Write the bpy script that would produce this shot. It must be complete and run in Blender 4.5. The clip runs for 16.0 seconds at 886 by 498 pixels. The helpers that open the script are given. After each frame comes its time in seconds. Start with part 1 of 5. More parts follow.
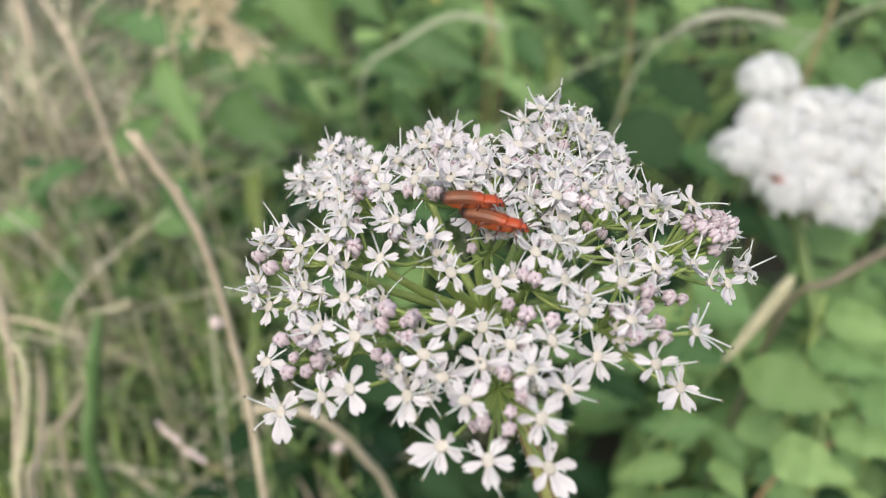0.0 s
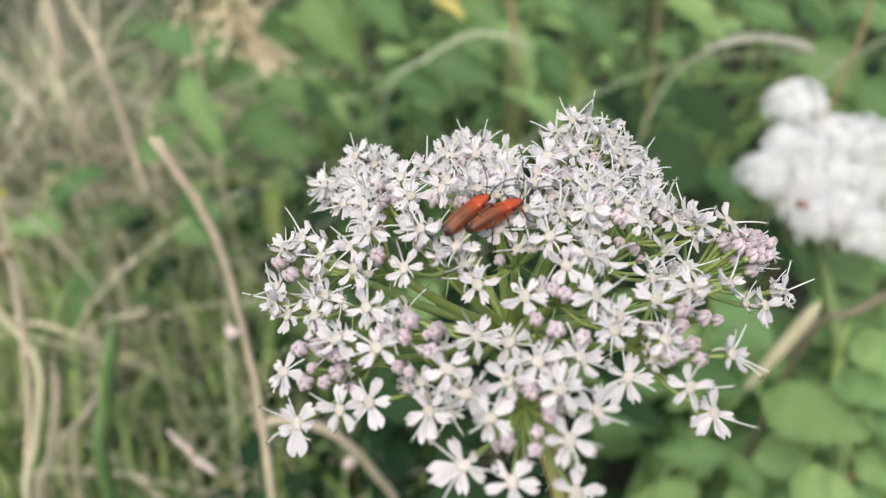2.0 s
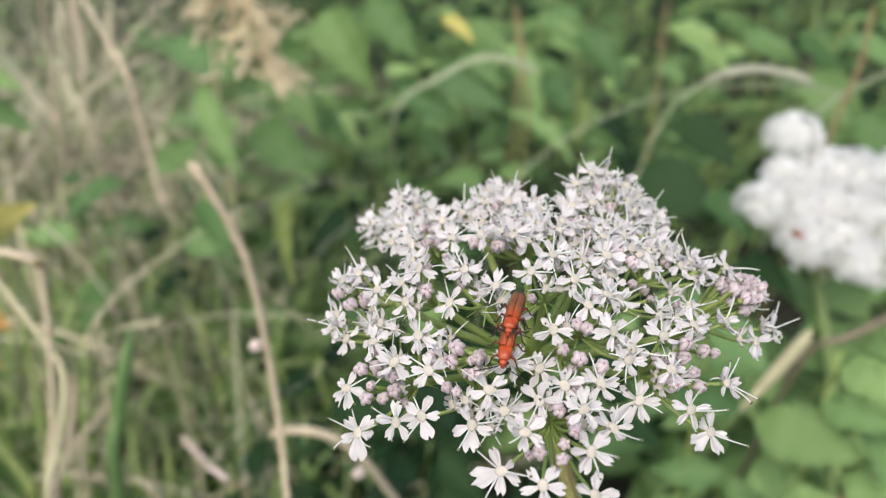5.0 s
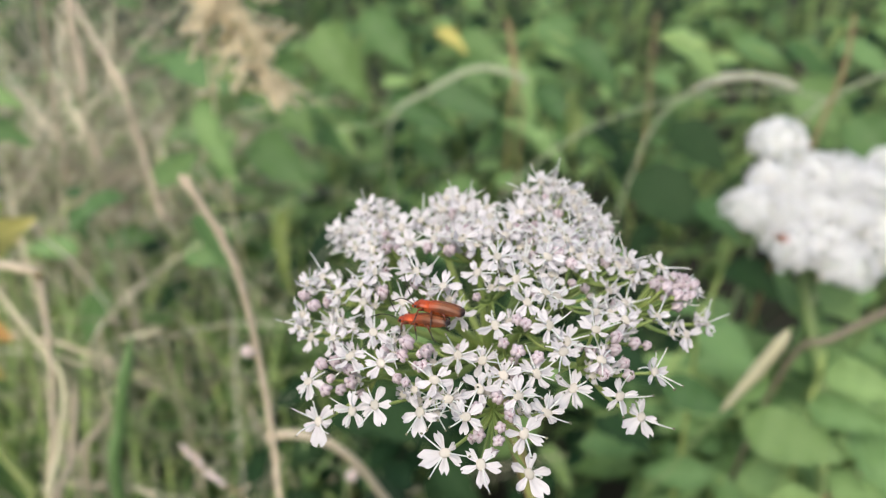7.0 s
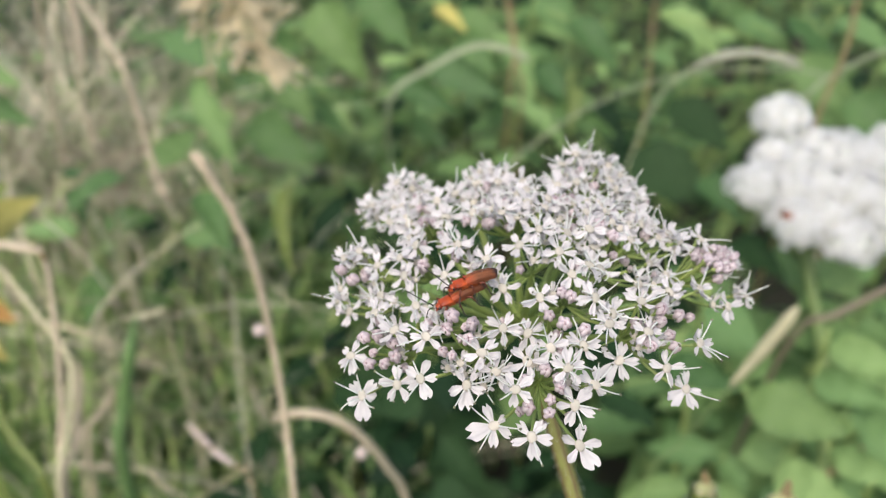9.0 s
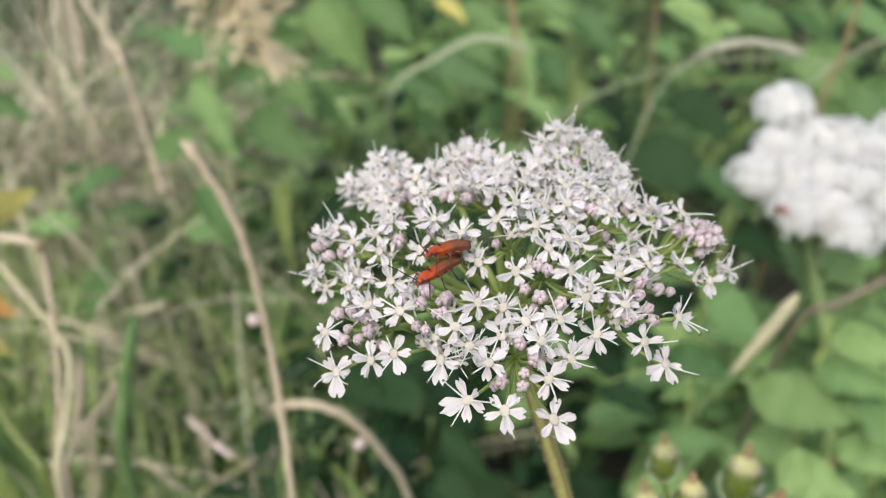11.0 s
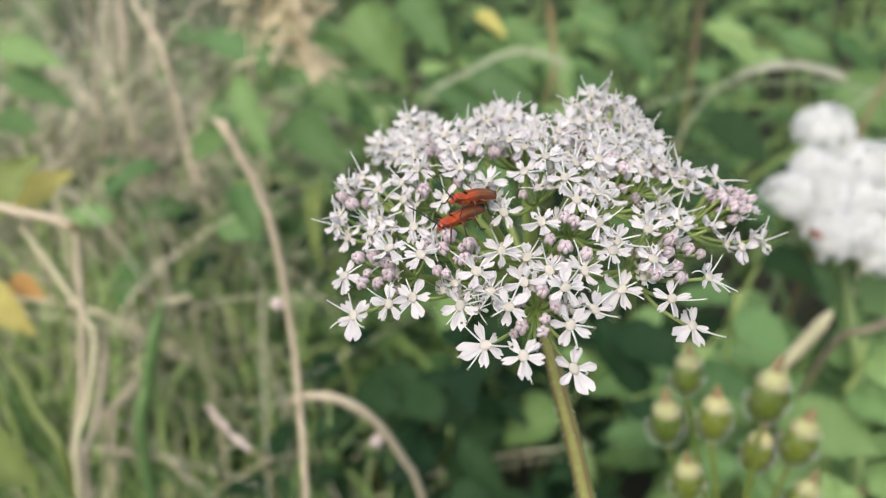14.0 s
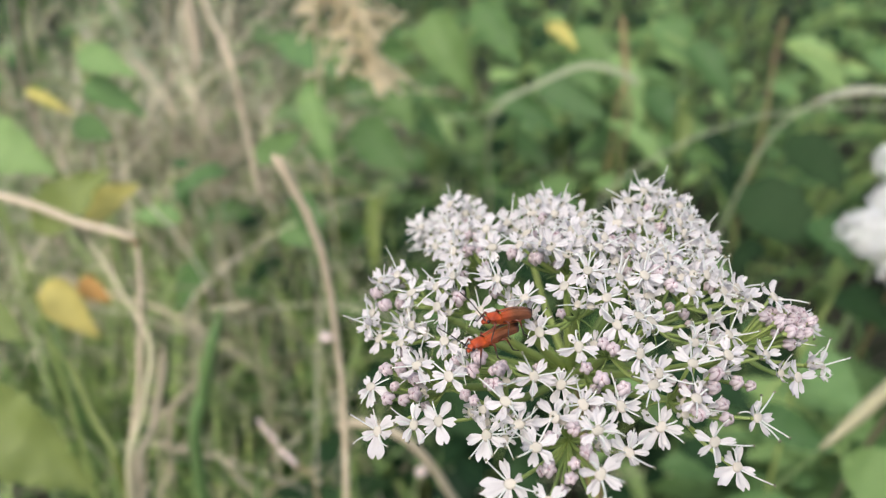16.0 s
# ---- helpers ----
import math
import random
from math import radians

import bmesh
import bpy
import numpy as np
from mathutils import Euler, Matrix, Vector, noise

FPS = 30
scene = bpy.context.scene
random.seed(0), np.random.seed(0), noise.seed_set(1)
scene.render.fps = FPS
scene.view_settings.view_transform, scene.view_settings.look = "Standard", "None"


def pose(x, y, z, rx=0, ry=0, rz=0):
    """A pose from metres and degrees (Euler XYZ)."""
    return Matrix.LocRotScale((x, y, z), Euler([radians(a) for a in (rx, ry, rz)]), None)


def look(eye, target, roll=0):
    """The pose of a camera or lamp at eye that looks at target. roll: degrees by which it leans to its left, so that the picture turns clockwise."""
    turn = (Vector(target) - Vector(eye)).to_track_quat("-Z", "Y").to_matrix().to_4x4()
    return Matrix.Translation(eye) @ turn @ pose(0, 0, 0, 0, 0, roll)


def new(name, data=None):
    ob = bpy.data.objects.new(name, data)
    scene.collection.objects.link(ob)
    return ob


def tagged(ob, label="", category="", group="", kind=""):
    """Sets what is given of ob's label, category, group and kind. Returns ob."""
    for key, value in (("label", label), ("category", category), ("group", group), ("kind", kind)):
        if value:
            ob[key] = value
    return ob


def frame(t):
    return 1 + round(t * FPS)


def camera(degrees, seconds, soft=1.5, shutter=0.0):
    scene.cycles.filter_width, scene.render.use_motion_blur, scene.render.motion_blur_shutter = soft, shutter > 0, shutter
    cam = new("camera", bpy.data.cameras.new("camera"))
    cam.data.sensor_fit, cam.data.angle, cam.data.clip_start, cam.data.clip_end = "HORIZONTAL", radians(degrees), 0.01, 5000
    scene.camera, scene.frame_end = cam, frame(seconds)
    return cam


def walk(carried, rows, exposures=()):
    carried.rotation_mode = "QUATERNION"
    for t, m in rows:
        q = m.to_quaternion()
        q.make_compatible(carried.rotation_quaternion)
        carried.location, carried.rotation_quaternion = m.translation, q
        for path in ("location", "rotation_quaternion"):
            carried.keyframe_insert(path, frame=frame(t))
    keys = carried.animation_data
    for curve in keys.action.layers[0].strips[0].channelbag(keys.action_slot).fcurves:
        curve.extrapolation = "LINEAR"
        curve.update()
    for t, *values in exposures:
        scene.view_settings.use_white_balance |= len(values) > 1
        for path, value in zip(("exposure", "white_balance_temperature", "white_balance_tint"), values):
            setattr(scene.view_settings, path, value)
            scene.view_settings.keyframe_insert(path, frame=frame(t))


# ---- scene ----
cam = camera(58.4, 16.0, 1.2)
PATH = [
    (0, 0.00000, 0.00000, 0.90000, 51.998, 0.000, 0.000),
    (0.5, 0.00053, -0.00105, 0.90010, 52.441, 0.028, 0.003),
    (1, -0.00018, 0.00045, 0.89785, 52.715, -0.216, 0.439),
    (1.5, -0.00352, 0.00011, 0.89637, 53.008, -0.384, 1.006),
    (2, -0.00155, 0.00279, 0.89643, 53.266, -0.649, 1.996),
    (2.5, -0.00154, 0.00409, 0.90231, 53.516, -0.531, 2.621),
    (3, -0.00519, 0.00164, 0.90347, 53.590, -0.718, 3.150),
    (3.5, -0.00838, -0.00115, 0.90444, 53.583, -1.204, 3.460),
    (4, -0.00818, -0.00202, 0.90529, 53.659, -1.231, 3.357),
    (4.5, -0.00871, -0.00591, 0.90427, 54.037, -1.435, 2.906),
    (5, -0.00906, -0.01258, 0.91305, 54.217, -1.847, 2.724),
    (5.2, -0.00753, -0.01301, 0.91875, 53.725, -1.672, 3.069),
    (7.3, 0.00157, -0.02452, 0.92135, 54.951, -0.886, 2.147),
    (7.5, -0.00218, -0.02389, 0.92260, 54.419, -0.620, 1.647),
    (8, -0.00712, -0.01936, 0.92064, 53.779, -0.528, 1.553),
    (8.5, -0.01848, -0.02017, 0.91672, 53.549, -1.140, 1.623),
    (9, -0.00828, -0.02383, 0.91808, 53.484, -1.143, 1.923),
    (9.5, -0.01173, -0.02002, 0.91861, 53.040, -1.688, 1.639),
    (9.7, -0.00777, -0.02324, 0.91680, 53.363, -1.307, 2.080),
    (11.8, -0.00018, -0.02534, 0.91310, 53.166, -0.392, 2.010),
    (12, 0.00049, -0.02706, 0.91324, 53.190, -0.428, 2.139),
    (12.5, 0.00014, -0.02768, 0.91094, 53.479, -0.480, 2.177),
    (13, -0.00063, -0.02930, 0.90764, 53.873, -0.529, 3.035),
    (13.5, 0.00316, -0.03069, 0.90700, 54.328, -0.932, 4.214),
    (14, -0.00044, -0.03002, 0.90030, 54.702, -1.652, 5.481),
    (14.5, 0.00009, -0.02205, 0.89880, 54.883, -1.914, 6.368),
    (15, 0.01078, -0.02047, 0.91825, 54.518, -1.267, 8.108),
    (15.5, 0.00152, -0.01585, 0.91772, 54.373, -1.667, 9.111),
    (16, 0.00235, -0.01163, 0.91446, 54.258, -1.133, 10.789),
]
walk(cam, [(t, pose(x, y, z, rx, ry, rz)) for t, x, y, z, rx, ry, rz in PATH])
cam.data.dof.use_dof = True
cam.data.dof.focus_distance = 0.139
cam.data.dof.aperture_fstop = 13.0

# ---- light ----
world = bpy.data.worlds.new("overcast_sky")
scene.world = world
world.use_nodes = True
wn = world.node_tree.nodes
sky = wn.new("ShaderNodeTexSky")
sky.sky_type = "NISHITA"
sky.sun_disc = False
sky.sun_elevation = radians(58)
sky.sun_rotation = radians(200)
sky.air_density = 1.0
sky.dust_density = 5.0
wn["Background"].inputs["Strength"].default_value = 0.15
world.node_tree.links.new(sky.outputs[0], wn["Background"].inputs["Color"])
sun = new("sun", bpy.data.lights.new("sun", "SUN"))
sun.data.energy = 1.3
sun.data.angle = radians(45)
sun.data.color = (1.0, 0.985, 0.965)
sun.matrix_world = look((-1.0, -2.2, 4.2), (0, 0, 0))
scene.view_settings.exposure = 0.45

# ---- materials ----


def material(name, colour, rough=0.6, spots=None, amount=0.5, scale=40.0, bump=0.15, vary=0.0, island=False,
             through_light=0.0, sheen=0.0, coat=0.0, metal=0.0, fine=8.0, specular=0.4, stretch=None):
    """Two scales of noise over a base colour, with bump; vary: change of value from piece to piece."""
    m = bpy.data.materials.new(name)
    m.use_nodes = True
    nt = m.node_tree
    n, ln = nt.nodes, nt.links
    b = n["Principled BSDF"]
    b.inputs["Roughness"].default_value = rough
    b.inputs["Metallic"].default_value = metal
    b.inputs["Coat Weight"].default_value = coat
    b.inputs["Specular IOR Level"].default_value = specular
    tc = n.new("ShaderNodeTexCoord")
    big = n.new("ShaderNodeTexNoise")
    big.inputs["Scale"].default_value = scale
    big.inputs["Detail"].default_value = 4
    small = n.new("ShaderNodeTexNoise")
    small.inputs["Scale"].default_value = scale * fine
    small.inputs["Detail"].default_value = 3
    place = tc.outputs["Object"]
    if stretch:
        mp = n.new("ShaderNodeMapping")
        mp.inputs["Scale"].default_value = stretch
        ln.new(place, mp.inputs["Vector"])
        place = mp.outputs["Vector"]
    ln.new(place, big.inputs["Vector"])
    ln.new(place, small.inputs["Vector"])
    ramp = n.new("ShaderNodeValToRGB")
    ramp.color_ramp.elements[0].position, ramp.color_ramp.elements[1].position = 0.35, 0.68
    ramp.color_ramp.elements[0].color = (*colour, 1)
    ramp.color_ramp.elements[1].color = (*(spots or [c * 0.75 for c in colour]), 1)
    add = n.new("ShaderNodeMath")
    add.operation = "MULTIPLY_ADD"
    add.inputs[1].default_value = 0.35
    ln.new(small.outputs["Fac"], add.inputs[0])
    mul = n.new("ShaderNodeMath")
    mul.operation = "MULTIPLY"
    mul.inputs[1].default_value = 0.65
    ln.new(big.outputs["Fac"], mul.inputs[0])
    ln.new(mul.outputs[0], add.inputs[2])
    ln.new(add.outputs[0], ramp.inputs["Fac"])
    mix = n.new("ShaderNodeMix")
    mix.data_type = "RGBA"
    mix.inputs["Factor"].default_value = amount
    mix.inputs["A"].default_value = (*colour, 1)
    ln.new(ramp.outputs["Color"], mix.inputs["B"])
    last = mix.outputs["Result"]
    if vary:
        if island:
            rnd = n.new("ShaderNodeNewGeometry").outputs["Random Per Island"]
        else:
            rnd = n.new("ShaderNodeObjectInfo").outputs["Random"]
        rng = n.new("ShaderNodeMapRange")
        rng.inputs["To Min"].default_value, rng.inputs["To Max"].default_value = 1 - vary, 1 + vary
        ln.new(rnd, rng.inputs["Value"])
        hsv = n.new("ShaderNodeHueSaturation")
        ln.new(rng.outputs["Result"], hsv.inputs["Value"])
        hue = n.new("ShaderNodeMapRange")
        hue.inputs["To Min"].default_value, hue.inputs["To Max"].default_value = 0.5 + vary * 0.06, 0.5 - vary * 0.06
        ln.new(rnd, hue.inputs["Value"])
        ln.new(hue.outputs["Result"], hsv.inputs["Hue"])
        ln.new(last, hsv.inputs["Color"])
        last = hsv.outputs["Color"]
    ln.new(last, b.inputs["Base Color"])
    bp = n.new("ShaderNodeBump")
    bp.inputs["Strength"].default_value = bump
    bp.inputs["Distance"].default_value = 0.05 / scale
    ln.new(add.outputs[0], bp.inputs["Height"])
    ln.new(bp.outputs["Normal"], b.inputs["Normal"])
    if through_light:
        tr = n.new("ShaderNodeBsdfTranslucent")
        ln.new(last, tr.inputs["Color"])
        ms = n.new("ShaderNodeMixShader")
        ms.inputs["Fac"].default_value = through_light
        ln.new(b.outputs[0], ms.inputs[1])
        ln.new(tr.outputs[0], ms.inputs[2])
        ln.new(ms.outputs[0], n["Material Output"].inputs["Surface"])
    return m


def tipped(name, front, colour, tip, at, width, rough=0.48):
    """A wing-case colour, red at the shoulder, browner behind and black over the last part of the case, along its own x."""
    m = material(name, colour, rough, [c * 0.3 for c in colour], 0.85, 900, 0.7, coat=0.05, specular=0.25, stretch=(0.5, 1.4, 1.0))
    n, ln = m.node_tree.nodes, m.node_tree.links
    tc = n.new("ShaderNodeTexCoord")
    sep = n.new("ShaderNodeSeparateXYZ")
    ln.new(tc.outputs["Object"], sep.inputs[0])
    b = n["Principled BSDF"]
    last = b.inputs["Base Color"].links[0].from_socket
    for start, wide, other, slot, keep in ((at, width, tip, "A", "B"), (-0.0010, 0.0032, front, "B", "A")):
        mr = n.new("ShaderNodeMapRange")
        mr.interpolation_type = "SMOOTHSTEP"
        mr.inputs["From Min"].default_value, mr.inputs["From Max"].default_value = start, start + wide
        ln.new(sep.outputs["X"], mr.inputs["Value"])
        mix = n.new("ShaderNodeMix")
        mix.data_type = "RGBA"
        mix.inputs[slot].default_value = (*other, 1)
        ln.new(mr.outputs["Result"], mix.inputs["Factor"])
        ln.new(last, mix.inputs[keep])
        last = mix.outputs["Result"]
    side = n.new("ShaderNodeMath")
    side.operation = "ABSOLUTE"
    ln.new(sep.outputs["Y"], side.inputs[0])
    for start, end in ((0.00088, 0.00122), (0.00016, 0.00003)):
        mr = n.new("ShaderNodeMapRange")
        mr.interpolation_type = "SMOOTHSTEP"
        mr.inputs["From Min"].default_value, mr.inputs["From Max"].default_value = start, end
        mr.inputs["To Max"].default_value = 0.5
        ln.new(side.outputs[0], mr.inputs["Value"])
        mix = n.new("ShaderNodeMix")
        mix.data_type = "RGBA"
        mix.inputs["B"].default_value = (0.07, 0.02, 0.01, 1)
        ln.new(mr.outputs["Result"], mix.inputs["Factor"])
        ln.new(last, mix.inputs["A"])
        last = mix.outputs["Result"]
    ln.new(last, b.inputs["Base Color"])
    return m


PETAL = material("petal_white", (0.72, 0.697, 0.695), 0.5, (0.605, 0.57, 0.575), 0.7, 700, 0.6, vary=0.10, through_light=0.32, stretch=(0.22, 1.8, 1.0))
FILAMENT = material("filament_white", (0.72, 0.735, 0.71), 0.5, (0.64, 0.68, 0.60), 0.4, 900, 0.1, through_light=0.25)
ANTHER = material("anther_olive", (0.20, 0.21, 0.12), 0.7, (0.06, 0.055, 0.045), 0.7, 1500, 0.3, vary=0.3)
DISC = material("disc_cream", (0.55, 0.518, 0.43), 0.6, (0.47, 0.42, 0.365), 0.75, 500, 0.9, vary=0.12, through_light=0.15)
BUD = material("bud_pink", (0.64, 0.57, 0.575), 0.6, (0.46, 0.345, 0.37), 0.85, 600, 0.6, vary=0.16, through_light=0.2)
CREASE = material("bud_crease", (0.33, 0.21, 0.25), 0.6, (0.28, 0.20, 0.18), 0.6, 900, 0.2)
GREEN = material("stalk_green", (0.24, 0.335, 0.09), 0.5, (0.32, 0.39, 0.15), 0.6, 300, 0.3, vary=0.25)
DULLGREEN = material("stalk_dull_green", (0.17, 0.25, 0.08), 0.5, (0.22, 0.28, 0.11), 0.6, 200, 0.3, vary=0.15)
STEM = material("stem_green_purple", (0.31, 0.34, 0.10), 0.5, (0.20, 0.14, 0.06), 0.7, 220, 0.5, stretch=(2.0, 2.0, 0.15))
STRIPE = material("stem_stripe", (0.19, 0.14, 0.065), 0.55, (0.24, 0.20, 0.08), 0.6, 220, 0.4)
PODG = material("fruit_green", (0.080, 0.120, 0.011), 0.4, (0.12, 0.15, 0.024), 0.6, 300, 0.3, vary=0.2)
CAP = material("fruit_cap", (0.37, 0.395, 0.17), 0.65, (0.30, 0.265, 0.14), 0.8, 900, 0.6, vary=0.25)
RED = material("beetle_red", (0.48, 0.080, 0.018), 0.38, (0.17, 0.022, 0.008), 0.95, 620, 1.0, coat=0.1, specular=0.3)
ORANGE = material("beetle_orange", (0.44, 0.10, 0.02), 0.4, (0.24, 0.04, 0.012), 0.7, 500, 0.3, coat=0.15)
CASE = tipped("wing_case", (0.36, 0.060, 0.016), (0.24, 0.088, 0.036), (0.022, 0.015, 0.014), -0.0046, 0.0011, 0.42)
LEG = material("beetle_leg", (0.15, 0.030, 0.010), 0.35, (0.05, 0.014, 0.008), 0.8, 900, 0.2, coat=0.2)
DARK = material("beetle_black", (0.018, 0.014, 0.014), 0.45, (0.05, 0.03, 0.02), 0.5, 900, 0.2)
EYE = material("beetle_eye", (0.008, 0.008, 0.010), 0.15, coat=0.6, bump=0.05)
LEAVES = [
    material("leaf_mid", (0.122, 0.222, 0.070), 0.48, (0.078, 0.155, 0.050), 0.7, 60, 0.4, vary=0.32, specular=0.28, through_light=0.25),
    material("leaf_light", (0.215, 0.35, 0.125), 0.48, (0.155, 0.275, 0.095), 0.7, 60, 0.4, vary=0.28, specular=0.28, through_light=0.3),
    # near-black green: holds the shade between the herbs in its own colour
    material("leaf_shaded", (0.020, 0.053, 0.019), 0.6, (0.014, 0.038, 0.012), 0.8, 60, 0.4, vary=0.45, specular=0.14, through_light=0.2),
    material("leaf_olive", (0.19, 0.25, 0.07), 0.4, (0.13, 0.17, 0.05), 0.7, 60, 0.4, vary=0.2, specular=0.28, through_light=0.25),
    material("leaf_yellow", (0.58, 0.50, 0.15), 0.55, (0.44, 0.45, 0.14), 0.8, 50, 0.4, vary=0.1, specular=0.28, through_light=0.25),
    material("leaf_orange", (0.50, 0.30, 0.09), 0.55, (0.38, 0.22, 0.07), 0.7, 60, 0.4, vary=0.1, specular=0.28, through_light=0.25),
]
GRASS = material("grass_green", (0.105, 0.205, 0.055), 0.45, (0.18, 0.285, 0.095), 0.6, 30, 0.2, vary=0.8, island=True, through_light=0.25)
FARPETAL = material("far_petal_white", (0.925, 0.935, 0.94), 0.6, (0.86, 0.855, 0.85), 0.6, 150, 0.1, vary=0.04, through_light=0.45)
# duller white that stands in for shade between the far florets
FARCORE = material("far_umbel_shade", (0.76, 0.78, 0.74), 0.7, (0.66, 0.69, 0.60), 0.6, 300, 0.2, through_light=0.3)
LIGHTGRASS = material("grass_light", (0.235, 0.39, 0.125), 0.45, (0.36, 0.45, 0.195), 0.6, 30, 0.2, vary=0.75, island=True, through_light=0.3)
DRYGRASS = material("grass_dry", (0.64, 0.605, 0.40), 0.6, (0.36, 0.345, 0.21), 0.8, 25, 0.2, vary=0.75, island=True, through_light=0.25)
PALESTRAW = material("straw_pale", (0.76, 0.73, 0.53), 0.6, (0.52, 0.48, 0.33), 0.8, 25, 0.2, vary=0.7, island=True, through_light=0.25)
WITHERED = material("withered_grass", (0.26, 0.22, 0.145), 0.7, (0.10, 0.09, 0.055), 0.8, 25, 0.2, vary=0.6, island=True, through_light=0.15)
STRAW = material("straw", (0.56, 0.485, 0.345), 0.6, (0.42, 0.335, 0.22), 0.75, 160, 0.4, vary=0.12)
PANICLE = material("panicle_straw", (0.86, 0.79, 0.58), 0.6, (0.76, 0.67, 0.46), 0.6, 90, 0.3, vary=0.12, through_light=0.5)
SPIKE = material("grass_spike", (0.46, 0.47, 0.36), 0.6, (0.36, 0.37, 0.25), 0.6, 90, 0.3, vary=0.12, through_light=0.25)
PALEGRASS = material("pale_grass", (0.26, 0.31, 0.18), 0.5, (0.34, 0.35, 0.23), 0.6, 60, 0.3, vary=0.1)
RUST = material("rusty_stem", (0.25, 0.185, 0.085), 0.6, (0.19, 0.13, 0.06), 0.6, 90, 0.3, vary=0.2)
BROWN = material("brown_stalk", (0.18, 0.15, 0.10), 0.6, (0.13, 0.11, 0.07), 0.6, 90, 0.3)
SHEATH = material("withered_sheath", (0.42, 0.395, 0.25), 0.6, (0.30, 0.29, 0.16), 0.7, 90, 0.3)
SHELL = material("snail_shell", (0.66, 0.57, 0.51), 0.35, (0.52, 0.40, 0.34), 0.7, 400, 0.3, coat=0.2)
SOIL = material("soil_litter", (0.026, 0.024, 0.015), 0.95, (0.018, 0.024, 0.011), 0.8, 18, 0.8, fine=12)

# ---- mesh helpers ----


def mesh_of(name, verts, faces, mats, slots=None, smooth=True):
    me = bpy.data.meshes.new(name)
    me.from_pydata([tuple(v) for v in verts], [], faces)
    for m in mats if isinstance(mats, (list, tuple)) else [mats]:
        me.materials.append(m)
    if slots is not None:
        me.polygons.foreach_set("material_index", slots)
    if smooth:
        me.polygons.foreach_set("use_smooth", [True] * len(me.polygons))
    me.update()
    return me


def part(name, me, parent, label="", m=None):
    ob = new(name, me)
    ob.parent = parent
    if m is not None:
        ob.matrix_basis = m
    return tagged(ob, label) if label else ob


def thing(name, label, category, group="", kind="", place=(0, 0, 0), me=None):
    ob = new(name, me)
    ob.location = place
    return tagged(ob, label, category, group, kind)


def smooth_line(points, steps):
    """A Catmull-Rom line through the points."""
    p = [Vector(q) for q in points]
    p = [p[0] * 2 - p[1], *p, p[-1] * 2 - p[-2]]
    out = []
    for i in range(1, len(p) - 2):
        for k in range(steps):
            t = k / steps
            a, b, c, d = p[i - 1], p[i], p[i + 1], p[i + 2]
            out.append(0.5 * ((2 * b) + (c - a) * t + (2 * a - 5 * b + 4 * c - d) * t * t + (3 * b - a - 3 * c + d) * t ** 3))
    return out + [p[-2]]


def tube_data(line, radii, sides=6, flat=1.0):
    """Vertices and faces of a tube along the line; radii: one number or (start, end) or one each."""
    line = [Vector(q) for q in line]
    n = len(line)
    if not isinstance(radii, (list, tuple)):
        radii = (radii, radii)
    if len(radii) != n:
        radii = [radii[0] + (radii[-1] - radii[0]) * i / (n - 1) for i in range(n)]
    verts, faces = [], []
    side = None
    for i, q in enumerate(line):
        d = (line[min(i + 1, n - 1)] - line[max(i - 1, 0)]).normalized()
        if side is None:
            side = d.orthogonal().normalized()
        side = (side - d * side.dot(d)).normalized()
        up = d.cross(side)
        for k in range(sides):
            a = 2 * math.pi * k / sides
            verts.append(q + (side * math.cos(a) + up * math.sin(a) * flat) * radii[i])
    for i in range(n - 1):
        for k in range(sides):
            a, b = i * sides + k, i * sides + (k + 1) % sides
            faces.append((a, b, b + sides, a + sides))
    faces.append(tuple(reversed(range(sides))))
    faces.append(tuple(range((n - 1) * sides, n * sides)))
    return verts, faces


def tube(name, line, radii, mat, sides=6, flat=1.0):
    return mesh_of(name, *tube_data(line, radii, sides, flat), mat)


def join_data(parts):
    verts, faces, slots = [], [], []
    for (v, f), s in parts:
        o = len(verts)
        verts += list(v)
        faces += [tuple(i + o for i in g) for g in f]
        slots += [s] * len(f)
    return verts, faces, slots


def ball_data(centre, r, rings=6, sides=10, shape=None):
    """An ellipsoid; shape(u, a) scales the radius, u from bottom 0 to top 1."""
    c = Vector(centre)
    rx, ry, rz = r if isinstance(r, (tuple, list)) else (r, r, r)
    verts, faces = [], []
    for i in range(rings + 1):
        th = math.pi * (i + 0.02) / (rings + 0.04)
        for k in range(sides):
            a = 2 * math.pi * k / sides
            s = shape(1 - i / rings, a) if shape else 1.0
            verts.append(c + Vector((rx * math.sin(th) * math.cos(a) * s, ry * math.sin(th) * math.sin(a) * s, rz * math.cos(th))))
    for i in range(rings):
        for k in range(sides):
            a, b = i * sides + k, i * sides + (k + 1) % sides
            faces.append((a, a + sides, b + sides, b))
    faces.append(tuple(range(sides)))
    faces.append(tuple(reversed(range(rings * sides, (rings + 1) * sides))))
    return verts, faces


def basis(origin, x, z, scale=1.0):
    """A pose at origin whose z is z and whose x lies nearest to x."""
    z = Vector(z).normalized()
    x = Vector(x)
    x = (x - z * x.dot(z)).normalized()
    y = z.cross(x)
    s = scale if isinstance(scale, (tuple, list)) else (scale,) * 3
    m = Matrix((x * s[0], y * s[1], z * s[2])).transposed().to_4x4()
    m.translation = origin
    return m


